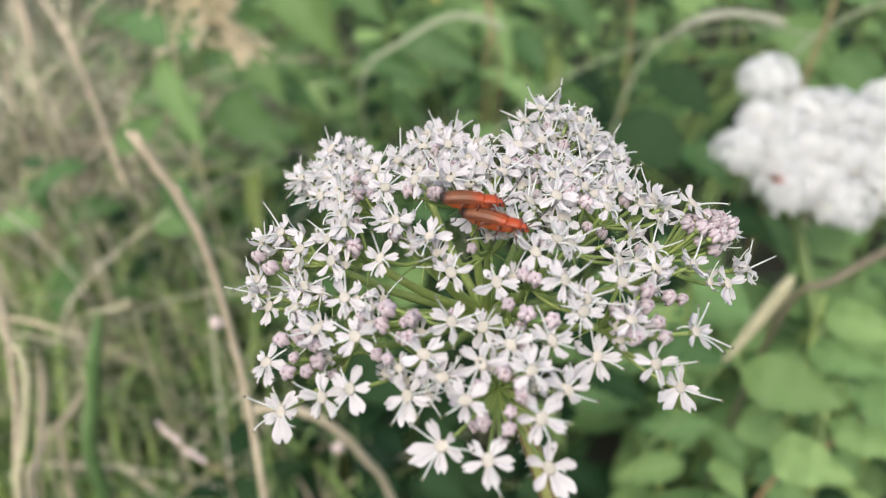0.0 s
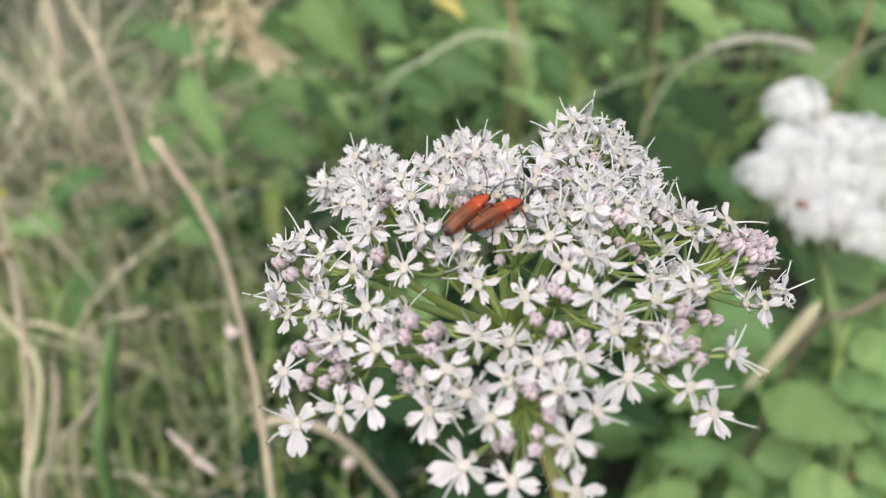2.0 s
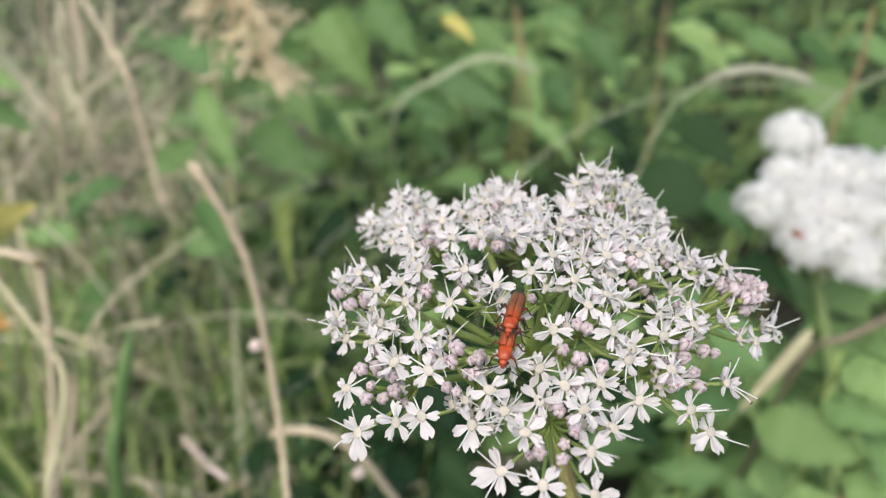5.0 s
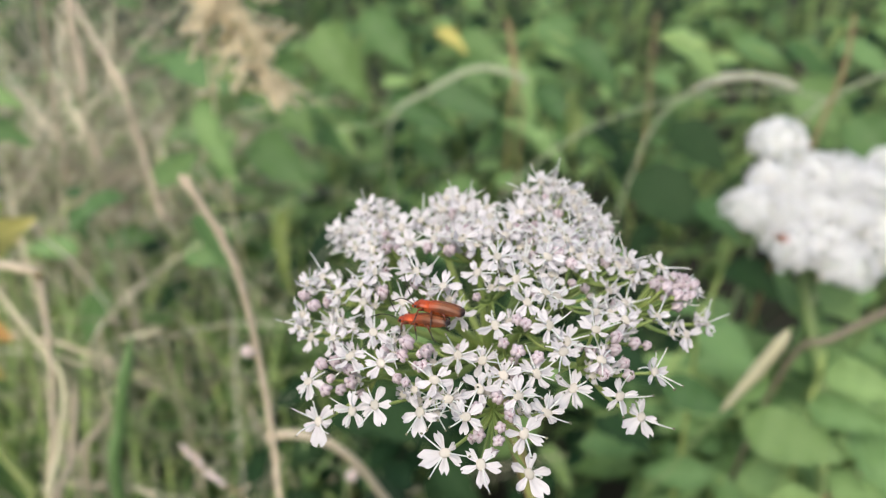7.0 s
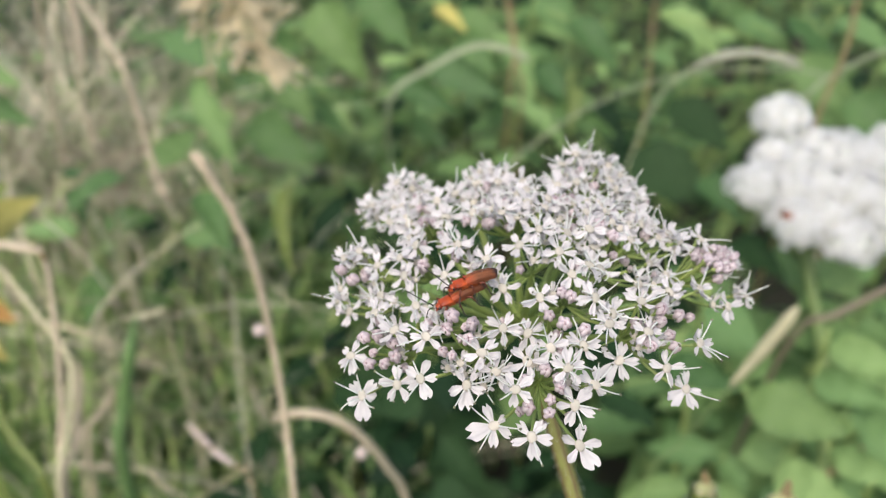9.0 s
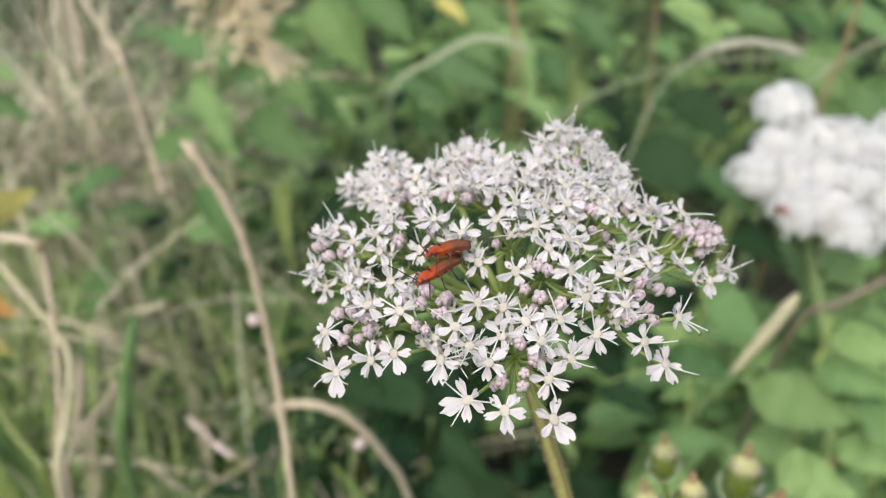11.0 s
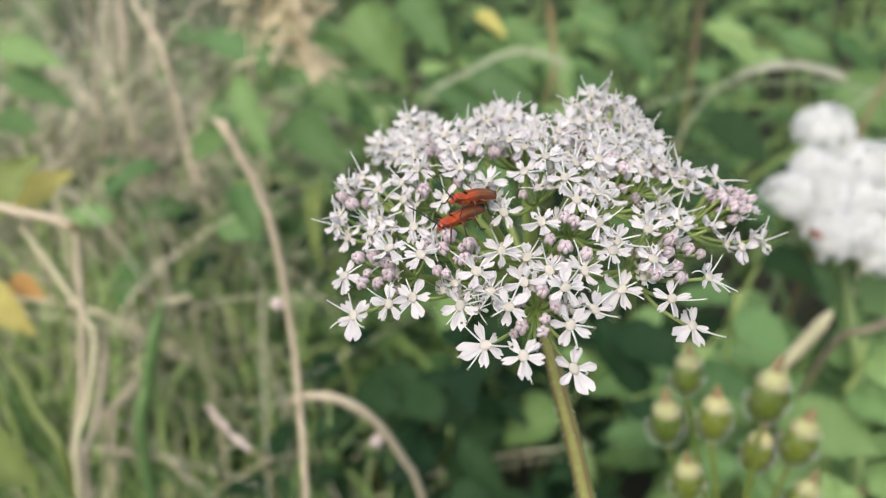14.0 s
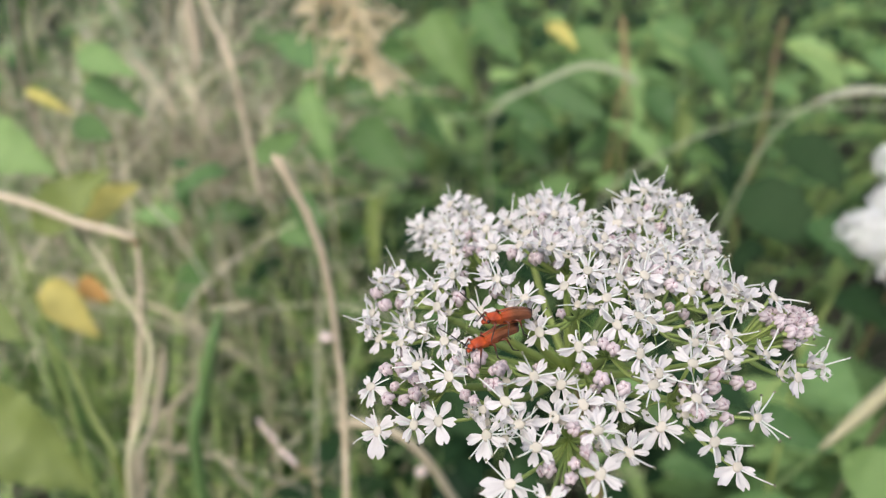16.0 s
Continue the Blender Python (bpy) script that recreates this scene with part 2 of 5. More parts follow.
# ---- ground ----
def ground():
    n = 60
    size = 60.0
    verts, faces = [], []
    for i in range(n + 1):
        for j in range(n + 1):
            u, v = 2 * i / n - 1, 2 * j / n - 1
            x, y = size * u * abs(u) ** 2, size * v * abs(v) ** 2
            verts.append((x, y, 0.02 * noise.noise((x * 2.0, y * 2.0, 0)) - 0.01))
    for i in range(n):
        for j in range(n):
            a = i * (n + 1) + j
            faces.append((a, a + n + 1, a + n + 2, a + 1))
    tagged(new("ground", mesh_of("ground", verts, faces, SOIL)), "brown-green soil with leaf litter under meadow plants", "ground", kind="structure")


ground()

# ---- meadow growth, countless blades ----


def blades(name, label, count, seed, mat, spots, height, width, lean, tangle=0.0):
    """Curved tapering blades. spots: rows of (x, y, spread x, spread y, weight)."""
    rng = np.random.default_rng(seed)
    w = np.array([s[4] for s in spots], float)
    pick = rng.choice(len(spots), count, p=w / w.sum())
    sp = np.array([s[:4] for s in spots])[pick]
    base = sp[:, :2] + rng.uniform(-1, 1, (count, 2)) * sp[:, 2:]
    h = rng.uniform(*height, count) * (0.7 + 0.3 * rng.random(count))
    wd = rng.uniform(*width, count)
    az = rng.uniform(0, 2 * np.pi, count)
    ln = rng.uniform(*lean, count)
    z0 = rng.uniform(0, tangle, count) if tangle else np.zeros(count)
    seg = 6
    t = np.linspace(0, 1, seg + 1)
    bend = ln[:, None] * t[None] ** 1.7
    drop = 1 - 0.35 * ln[:, None] * t[None] ** 2
    wob = rng.normal(0, 0.03, (count, 2))
    x = base[:, :1] + h[:, None] * bend * np.cos(az)[:, None] + wob[:, :1] * t[None]
    y = base[:, 1:] + h[:, None] * bend * np.sin(az)[:, None] + wob[:, 1:] * t[None]
    z = z0[:, None] + h[:, None] * t[None] * drop
    face = az + rng.uniform(0.6, 2.4, count)
    half = wd[:, None] * 0.5 * np.clip(1.05 - t[None] ** 2.2, 0.05, 1) * (0.6 + 0.8 * np.minimum(t[None] * 3, 0.5))
    dx, dy = np.cos(face)[:, None] * half, np.sin(face)[:, None] * half
    left = np.stack([x - dx, y - dy, z], -1)
    right = np.stack([x + dx, y + dy, z + half * 0.3], -1)
    verts = np.stack([left, right], 2).reshape(-1, 3)
    i = np.arange(count)[:, None] * 2 * (seg + 1) + np.arange(seg)[None] * 2
    faces = np.stack([i, i + 1, i + 3, i + 2], -1).reshape(-1, 4)
    me = bpy.data.meshes.new(name)
    me.vertices.add(len(verts))
    me.vertices.foreach_set("co", verts.ravel())
    me.loops.add(faces.size)
    me.loops.foreach_set("vertex_index", faces.ravel())
    me.polygons.add(len(faces))
    me.polygons.foreach_set("loop_start", np.arange(len(faces)) * 4)
    me.polygons.foreach_set("use_smooth", [True] * len(faces))
    me.materials.append(mat)
    me.update(calc_edges=True)
    me.validate()
    tagged(new(name, me), label, "grass", kind="stuff")


blades("green_grass", "long green meadow grass blades, leaning and crossing", 5600, 1, GRASS,
       [(-0.55, 0.9, 0.35, 0.3, 4), (-0.9, 1.3, 0.4, 0.4, 2), (-0.2, 0.95, 0.25, 0.2, 0.5), (0.5, 1.3, 0.8, 0.6, 1.0), (-0.5, 2.0, 1.4, 0.8, 1.6), (0.6, 2.2, 1.2, 0.8, 1.6)],
       (0.14, 0.40), (0.004, 0.012), (0.2, 1.5))
blades("dry_grass", "dry straw-coloured grass, fallen and tangled", 480, 2, DRYGRASS,
       [(-0.66, 1.0, 0.22, 0.3, 3), (-0.95, 1.6, 0.30, 0.5, 3), (-0.55, 0.75, 0.15, 0.15, 0.4), (0.6, 1.7, 1.0, 0.8, 0.2)],
       (0.10, 0.32), (0.0020, 0.0065), (0.6, 2.4), 0.26)
blades("near_grass", "light green grass blades standing among dry straw", 800, 3, LIGHTGRASS,
       [(-0.50, 0.62, 0.10, 0.10, 2), (-0.62, 0.76, 0.2, 0.14, 4), (-0.38, 0.78, 0.16, 0.12, 3), (-0.75, 1.1, 0.3, 0.2, 2)],
       (0.22, 0.46), (0.004, 0.010), (0.05, 0.6))
blades("near_straw", "pale dry straw standing among green blades", 110, 4, PALESTRAW,
       [(-0.66, 0.78, 0.18, 0.16, 4), (-0.46, 0.60, 0.14, 0.10, 2)],
       (0.24, 0.46), (0.0015, 0.0040), (0.3, 1.6), 0.10)
blades("fine_straw", "thin tangled dead straw between the grass", 640, 6, PALESTRAW,
       [(-0.62, 0.92, 0.26, 0.30, 4), (-0.85, 1.35, 0.35, 0.40, 3), (-0.36, 0.78, 0.14, 0.14, 0.6)],
       (0.12, 0.36), (0.0012, 0.0034), (0.3, 2.2), 0.32)
blades("withered_grass", "brown withered grass matted under the straw", 420, 7, WITHERED,
       [(-0.56, 0.95, 0.14, 0.14, 4), (-0.85, 1.35, 0.30, 0.30, 2), (-0.30, 0.72, 0.10, 0.10, 0.5)],
       (0.10, 0.28), (0.0016, 0.0050), (0.8, 2.8), 0.32)

blades("low_grass", "short light green grass at the foot of the dry stems", 420, 8, LIGHTGRASS,
       [(-0.36, 0.44, 0.16, 0.10, 3), (-0.17, 0.46, 0.08, 0.08, 1.2)],
       (0.18, 0.35), (0.003, 0.009), (0.05, 0.6))
blades("low_straw", "short pale straw at the foot of the dry stems", 110, 9, DRYGRASS,
       [(-0.36, 0.44, 0.16, 0.10, 3), (-0.17, 0.46, 0.10, 0.08, 2)],
       (0.16, 0.36), (0.002, 0.006), (0.2, 1.4), 0.04)

blades("meadow_grass", "mixed green and yellowing meadow grass all round", 9000, 5, GRASS,
       [(-2.6, 0.5, 1.5, 2.6, 2), (2.6, 0.5, 1.5, 2.6, 2), (0, -1.6, 2.0, 1.3, 2), (0, 4.2, 3.5, 1.4, 2)],
       (0.15, 0.40), (0.004, 0.010), (0.2, 1.2))

# ---- leafy plants ----


def leaf_mesh(name, mat, teeth=9, droop=0.25, fold=0.18, seed=0):
    """A pointed oval leaf with a toothed edge, one long on +y and one wide, folded at its midrib."""
    rnd = random.Random(seed)
    rows = 2 * teeth
    verts, faces = [], []
    for i in range(rows + 1):
        t = i / rows
        half = 0.5 * (math.sin(math.pi * t ** 0.72) ** 0.85) * (1.0 if i % 2 else 0.88)
        half = max(half, 0.004)
        bow = -droop * t * t
        for k, u in enumerate((-1, -0.5, 0, 0.5, 1)):
            z = bow + fold * abs(u) * half + 0.02 * rnd.uniform(-1, 1) + 0.03 * math.sin(t * 22 + abs(u) * 3) * abs(u)
            verts.append((u * half, t + (0.02 if i % 2 and abs(u) == 1 else 0), z))
    for i in range(rows):
        for k in range(4):
            a = i * 5 + k
            faces.append((a, a + 1, a + 6, a + 5))
    me = mesh_of(name, verts, faces, mat)
    return me


LEAF = [[leaf_mesh("leaf", m, 8 + v, 0.15 + 0.12 * v, 0.1 + 0.1 * v, v) for v in range(3)] for m in LEAVES]
EYE_SIDE = Vector((0, -0.75, 0.65))


def add_leaf(parent, base, tip, width, tone, rnd, name="leaf", face=None):
    base, tip = Vector(base), Vector(tip)
    y = tip - base
    n = (face or (EYE_SIDE + Vector((rnd.uniform(-0.5, 0.5), rnd.uniform(-0.3, 0.3), rnd.uniform(-0.1, 0.5))))).normalized()
    y1 = y.normalized()
    n = (n - y1 * n.dot(y1)).normalized()
    x = y1.cross(n)
    m = Matrix((x * width, y, n * y.length)).transposed().to_4x4()
    m.translation = base
    return part(name, rnd.choice(LEAF[tone]), parent, m=Matrix.Translation(-parent.location) @ m)


def placed_plant(name, label, foot, leaves, seed, stem_mat=None, face=None):
    """A plant whose leaves stand at given places: rows of base, tip, width, tone. Each hangs on the main stem by its stalk."""
    rnd = random.Random(seed)
    plant = thing(name, label, "plant", place=foot)
    foot = Vector(foot)
    top = max((Vector(l[0]) for l in leaves), key=lambda v: v.z)
    line = smooth_line([(0, 0, 0), (top - foot) * 0.5 + Vector((0.01, 0.015, 0.03)), top - foot + Vector((0, 0.01, 0.01))], 6)
    part("stem", tube("stem", line, (0.0035, 0.0015), stem_mat or GREEN, 6), plant)
    for base, tip, width, tone in leaves:
        b = Vector(base) - foot
        near = min(line, key=lambda q: (q - b).length + 0.6 * max(0, q.z - b.z + 0.02))
        part("leaf_stalk", tube("leaf_stalk", smooth_line([near, (near + b) / 2 + Vector((0, 0, 0.01)), b], 3), 0.0011, stem_mat or GREEN, 5), plant)
        add_leaf(plant, base, tip, width, tone, rnd, face=face)
    return plant


def leafy_plant(x, y, height, seed, tones=(0, 0, 1, 2)):
    """An upright plant with crossed pairs of toothed leaves."""
    rnd = random.Random(seed)
    plant = thing("leafy_plant", "upright green meadow herb with toothed oval leaves", "plant", "leafy herbs behind the flower", place=(x, y, -0.005))
    lx, ly = rnd.uniform(-0.08, 0.08), rnd.uniform(-0.12, 0.03)
    line = smooth_line([(0, 0, 0), (lx * 0.3, ly * 0.3, height * 0.5), (lx, ly, height)], 8)
    part("stem", tube("stem", line, (0.003, 0.0012), GREEN, 5), plant)
    turn = rnd.uniform(0, 3)
    pairs = rnd.randint(4, 6)
    for k in range(pairs):
        f = 0.4 + 0.6 * k / (pairs - 1)
        q = line[min(int(f * (len(line) - 1)), len(line) - 1)]
        size = rnd.uniform(0.05, 0.10) * (1.1 - 0.5 * f)
        turn += math.pi / 2 + rnd.uniform(-0.3, 0.3)
        for side in (0, math.pi):
            a = turn + side
            out = Vector((math.cos(a), math.sin(a), rnd.uniform(-0.3, 0.35)))
            b = Vector(plant.location) + q + out * size * 0.25
            add_leaf(plant, b, b + out * size * 1.2, size * rnd.uniform(0.5, 0.75), rnd.choice(tones), rnd,
                     face=Vector((rnd.uniform(-0.3, 0.3), -0.5 + rnd.uniform(-0.3, 0.3), 0.8)))
    return plant


HERB = "broad-leaved green herb with toothed leaves behind the flower"
placed_plant("nettle", HERB, (-0.24, 0.98, 0), [
    ((-0.21, 1.04, 0.540), (-0.149, 0.950, 0.487), 0.068, 0), ((-0.264, 0.946, 0.506), (-0.197, 0.857, 0.467), 0.053, 0),
    ((-0.277, 0.898, 0.441), (-0.198, 0.818, 0.414), 0.061, 0), ((-0.378, 0.905, 0.539), (-0.285, 0.842, 0.534), 0.041, 1),
    ((-0.334, 0.877, 0.50), (-0.281, 0.777, 0.447), 0.037, 1), ((-0.232, 1.007, 0.502), (-0.286, 0.935, 0.491), 0.045, 0),
    ((-0.156, 1.101, 0.542), (-0.085, 1.012, 0.504), 0.055, 0)], 3)
placed_plant("nettle", HERB, (0.03, 1.08, 0), [
    ((-0.056, 1.047, 0.466), (0.04, 0.974, 0.446), 0.059, 0), ((-0.112, 1.031, 0.446), (-0.021, 0.96, 0.43), 0.043, 0),
    ((0.041, 1.119, 0.474), (0.106, 1.025, 0.428), 0.053, 1), ((0.101, 1.096, 0.44), (0.147, 1.022, 0.422), 0.045, 0),
    ((-0.02, 1.183, 0.479), (0.058, 1.114, 0.467), 0.051, 0), ((0.156, 1.185, 0.474), (0.227, 1.106, 0.448), 0.056, 0),
    ((0.048, 0.969, 0.44), (0.139, 0.9, 0.427), 0.034, 1), ((0.107, 1.251, 0.481), (0.183, 1.178, 0.463), 0.053, 1),
    ((0.117, 0.965, 0.431), (0.186, 0.907, 0.433), 0.037, 0)], 4)
placed_plant("nettle", HERB, (0.38, 1.0, 0), [
    ((0.284, 1.148, 0.503), (0.37, 1.078, 0.489), 0.053, 1), ((0.377, 1.1, 0.518), (0.446, 1.033, 0.508), 0.047, 1),
    ((0.437, 1.055, 0.539), (0.484, 0.979, 0.518), 0.056, 0), ((0.483, 1.008, 0.557), (0.523, 0.939, 0.546), 0.053, 1),
    ((0.433, 0.973, 0.512), (0.477, 0.889, 0.481), 0.061, 0), ((0.476, 0.9, 0.495), (0.513, 0.819, 0.469), 0.061, 0),
    # tone 2: the dark gap behind the flower is put into these leaves' colour
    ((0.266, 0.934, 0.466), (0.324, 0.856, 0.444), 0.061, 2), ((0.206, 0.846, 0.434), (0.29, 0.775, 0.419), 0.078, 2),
    ((0.276, 0.786, 0.435), (0.306, 0.726, 0.436), 0.038, 0)], 5)
placed_plant("dock", "olive-green herb with a few narrow leaves", (-0.22, 0.76, 0), [
    ((-0.296, 0.71, 0.441), (-0.246, 0.641, 0.43), 0.032, 0), ((-0.193, 0.72, 0.449), (-0.195, 0.629, 0.411), 0.022, 3),
    ((-0.156, 0.801, 0.389), (-0.172, 0.718, 0.362), 0.041, 2)], 6)
# tone 2 leaves carry the shade below the flower in their colour
placed_plant("bindweed", "light green herb with broad soft leaves, low beside the white umbel", (0.22, 0.47, 0), [
    ((0.2, 0.484, 0.5), (0.224, 0.427, 0.506), 0.033, 1), ((0.244, 0.577, 0.49), (0.271, 0.53, 0.509), 0.037, 2),
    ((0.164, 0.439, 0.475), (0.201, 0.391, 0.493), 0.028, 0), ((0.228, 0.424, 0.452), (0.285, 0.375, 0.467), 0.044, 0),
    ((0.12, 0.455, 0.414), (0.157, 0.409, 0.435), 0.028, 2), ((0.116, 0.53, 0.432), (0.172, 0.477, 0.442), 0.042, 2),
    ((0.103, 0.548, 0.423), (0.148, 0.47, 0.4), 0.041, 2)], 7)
placed_plant("bindweed", "light green herb with broad soft leaves, low beside the white umbel", (0.3, 0.42, 0), [
    ((0.285, 0.435, 0.498), (0.31, 0.391, 0.521), 0.031, 1), ((0.272, 0.419, 0.477), (0.302, 0.376, 0.502), 0.027, 1),
    ((0.236, 0.361, 0.434), (0.263, 0.319, 0.461), 0.038, 1), ((0.308, 0.41, 0.464), (0.312, 0.347, 0.462), 0.031, 1),
    ((0.278, 0.374, 0.449), (0.301, 0.328, 0.47), 0.026, 1)], 8)
placed_plant("bramble_shoot", "green shoot with broad olive leaves among dry grass", (-0.40, 0.36, 0), [
    ((-0.335, 0.3606, 0.6148), (-0.2935, 0.3789, 0.6566), 0.035, 3), ((-0.3219, 0.3941, 0.6062), (-0.2905, 0.3985, 0.6329), 0.027, 4),
    ((-0.4142, 0.4126, 0.6538), (-0.3465, 0.3969, 0.6441), 0.043, 1), ((-0.360, 0.2792, 0.545), (-0.268, 0.2481, 0.508), 0.055, 3),
    ((-0.3874, 0.3455, 0.5554), (-0.3467, 0.3267, 0.5481), 0.027, 3)], 9, face=Vector((0.2, -0.7, 0.75)))
placed_plant("bramble_shoot", "green shoot with light, yellow and orange leaves among dry grass", (-0.46, 0.5, 0), [
    ((-0.4123, 0.4382, 0.4999), (-0.3636, 0.4085, 0.4815), 0.034, 4), ((-0.3966, 0.4586, 0.4899), (-0.3608, 0.4393, 0.4897), 0.020, 5),
    ((-0.4485, 0.5264, 0.6294), (-0.4032, 0.5082, 0.6275), 0.012, 4), ((-0.4232, 0.5689, 0.6472), (-0.3674, 0.5527, 0.6465), 0.029, 1),
    ((-0.4249, 0.5717, 0.6172), (-0.3696, 0.5522, 0.6132), 0.027, 1), ((-0.4307, 0.5513, 0.5907), (-0.3877, 0.5329, 0.5912), 0.027, 0)], 10, face=Vector((0.2, -0.7, 0.75)))


def herb_bed():
    rnd = random.Random(77)
    spots = []
    tries = 0
    while len(spots) < 90 and tries < 4000:
        tries += 1
        x, y = rnd.uniform(-1.3, 1.5), rnd.uniform(0.62, 2.6)
        if x < -0.40 * y and rnd.random() < 0.6:
            continue
        if abs(x) > 0.25 + y * 0.75 or any((x - a) ** 2 + (y - b) ** 2 < 0.011 for a, b in spots):
            continue
        spots.append((x, y))
        top = 0.93 - 0.40 * y if y < 1.2 else 0.44
        leafy_plant(x, y, rnd.uniform(0.55, 0.85) * min(top, 0.55), 100 + len(spots))


herb_bed()


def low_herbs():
    """Low herbs under the flower, the shade there put into their dark leaf colour, lighter ones beside the far umbel.
    """
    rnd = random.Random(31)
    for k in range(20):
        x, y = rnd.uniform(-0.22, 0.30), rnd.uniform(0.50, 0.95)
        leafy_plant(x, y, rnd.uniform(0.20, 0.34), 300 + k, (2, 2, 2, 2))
    for k in range(16):
        y = rnd.uniform(0.95, 1.5)
        leafy_plant(y * rnd.uniform(-0.36, -0.14), y, rnd.uniform(0.26, 0.40), 500 + k, (0, 1, 0, 0))
    for k in range(34):
        x, y = rnd.uniform(0.24, 0.54), rnd.uniform(0.46, 0.75)
        leafy_plant(x, y, rnd.uniform(0.30, 0.43), 400 + k, (0, 1, 1, 1))


low_herbs()

# ---- single dry stems and grasses ----


def stem_thing(name, label, points, radii, mat, part_name="stalk", category="grass", flat=1.0, extra=None):
    line = smooth_line(points, 5)
    foot = Vector(points[-1])
    ob = thing(name, label, category, place=foot)
    part(part_name, tube(part_name, [q - foot for q in line], radii, mat, 7, flat), ob)
    if extra:
        extra(ob, line, foot)
    return ob


def husks(first, last, size, mat, count=14, name="husk"):
    """Small overlapping husks along a stretch of the line."""
    def add(ob, line, foot):
        rnd = random.Random(count)
        a, b = int(first * (len(line) - 1)), int(last * (len(line) - 1))
        data = ball_data((0, 0, 0), (size * 0.35, size * 0.35, size), 5, 6, lambda u, w: 1.1 - 0.5 * u)
        me = mesh_of(name, *data, mat)
        for k in range(count):
            f = a + (b - a) * k / (count - 1)
            i = min(int(f), len(line) - 2)
            q = line[i].lerp(line[i + 1], f - i)
            d = (line[i] - line[i + 1]).normalized()
            out = Vector((rnd.uniform(-1, 1), rnd.uniform(-1, 1), rnd.uniform(-1, 1))).normalized()
            part(name, me, ob, m=basis(q - foot + out * size * 0.2, out, d + out * 0.25, rnd.uniform(0.8, 1.2)))
    return add


stem_thing("dry_grass_stem", "bent dry tan grass stem with a spent seed head",
           [(-0.1233, 0.2773, 0.7407), (-0.1185, 0.2765, 0.7300), (-0.1120, 0.2762, 0.7140), (-0.1066, 0.2758, 0.6944), (-0.1033, 0.2750, 0.6712), (-0.1008, 0.2715, 0.6433),
            (-0.0978, 0.266, 0.6155), (-0.0946, 0.2553, 0.5841), (-0.0912, 0.2416, 0.5571), (-0.085, 0.21, 0.44), (-0.08, 0.19, 0.2), (-0.08, 0.19, -0.01)],
           [0.0010] + [0.0021] * 22 + [0.0019] * 33, STRAW, extra=husks(0.01, 0.42, 0.0046, STRAW, 30))
stem_thing("dry_grass_stem", "nodding dry tan grass stem with a hanging spent seed head",
           [(-0.27, 0.563, 0.5326), (-0.2822, 0.5803, 0.59), (-0.291, 0.5902, 0.6372), (-0.3172, 0.6255, 0.6517), (-0.359, 0.6841, 0.6646), (-0.4007, 0.7419, 0.6763), (-0.46, 0.80, 0.64), (-0.52, 0.84, 0.3), (-0.53, 0.84, -0.01)],
           (0.0019, 0.0022), STRAW, extra=husks(0.0, 0.42, 0.0066, STRAW, 34))
stem_thing("dry_grass_stem", "arching dry tan grass stem bowed to the ground",
           [(-0.114, 0.305, 0.541), (-0.1055, 0.3024, 0.5471), (-0.0886, 0.2961, 0.5551), (-0.0723, 0.2967, 0.5472), (-0.0578, 0.2995, 0.5255), (-0.0462, 0.3032, 0.4966), (-0.0374, 0.3077, 0.4687),
            (-0.028, 0.31, 0.40), (-0.02, 0.31, 0.2), (-0.02, 0.31, -0.01)],
           (0.0028, 0.0024), STRAW, extra=husks(0.0, 0.5, 0.0055, STRAW, 26))
stem_thing("plantain", "dry plantain seed head, pale and furry, on a thin stalk",
           [(-0.1979, 0.3594, 0.4640), (-0.178, 0.3489, 0.4495), (-0.1640, 0.344, 0.4405), (-0.150, 0.339, 0.42), (-0.135, 0.34, 0.2), (-0.135, 0.34, -0.01)],
           (0.0016, 0.0005), RUST, category="plant", extra=husks(0.0, 0.36, 0.0042, SHELL, 54, "seed"))


def tall_grass(label, pts, wide, mat, flat=0.22):
    n = (len(pts) - 1) * 5 + 1
    stem_thing("tall_grass", label, pts, [wide * min(1, 0.25 + 5 * k / n, 0.35 + 2.2 * (1 - k / n)) for k in range(n)], mat, "blade", flat=flat)


STRAWS = "long dry straw blade lying among the grass"
tall_grass("broad pale straw-green grass blade, bent over", [(-0.3139, 0.374, 0.6142), (-0.2992, 0.366, 0.603), (-0.2751, 0.3497, 0.5806), (-0.2509, 0.3313, 0.5552), (-0.2495, 0.3040, 0.5230), (-0.2500, 0.2700, 0.4750), (-0.25, 0.24, 0.2), (-0.25, 0.24, -0.01)], 0.0022, SHEATH)
tall_grass("light green upright grass blade", [(-0.2670, 0.456, 0.4830), (-0.2706, 0.4323, 0.4559), (-0.2776, 0.4188, 0.4168), (-0.2828, 0.3998, 0.3749), (-0.285, 0.39, 0.2), (-0.285, 0.39, -0.01)], 0.0062, LEAVES[1], 0.6)
tall_grass("ochre dry grass blade", [(-0.3024, 0.4184, 0.4721), (-0.2994, 0.4027, 0.4508), (-0.3023, 0.3764, 0.4152), (-0.3076, 0.3526, 0.3831), (-0.31, 0.34, 0.2), (-0.31, 0.34, -0.01)], 0.003, STRAW)
tall_grass(STRAWS, [(-0.4544, 0.8211, 0.633), (-0.4391, 0.7963, 0.5992), (-0.4244, 0.7715, 0.5653), (-0.4171, 0.7501, 0.5362), (-0.43, 0.76, 0.3), (-0.43, 0.76, -0.01)], 0.0019, STRAW)
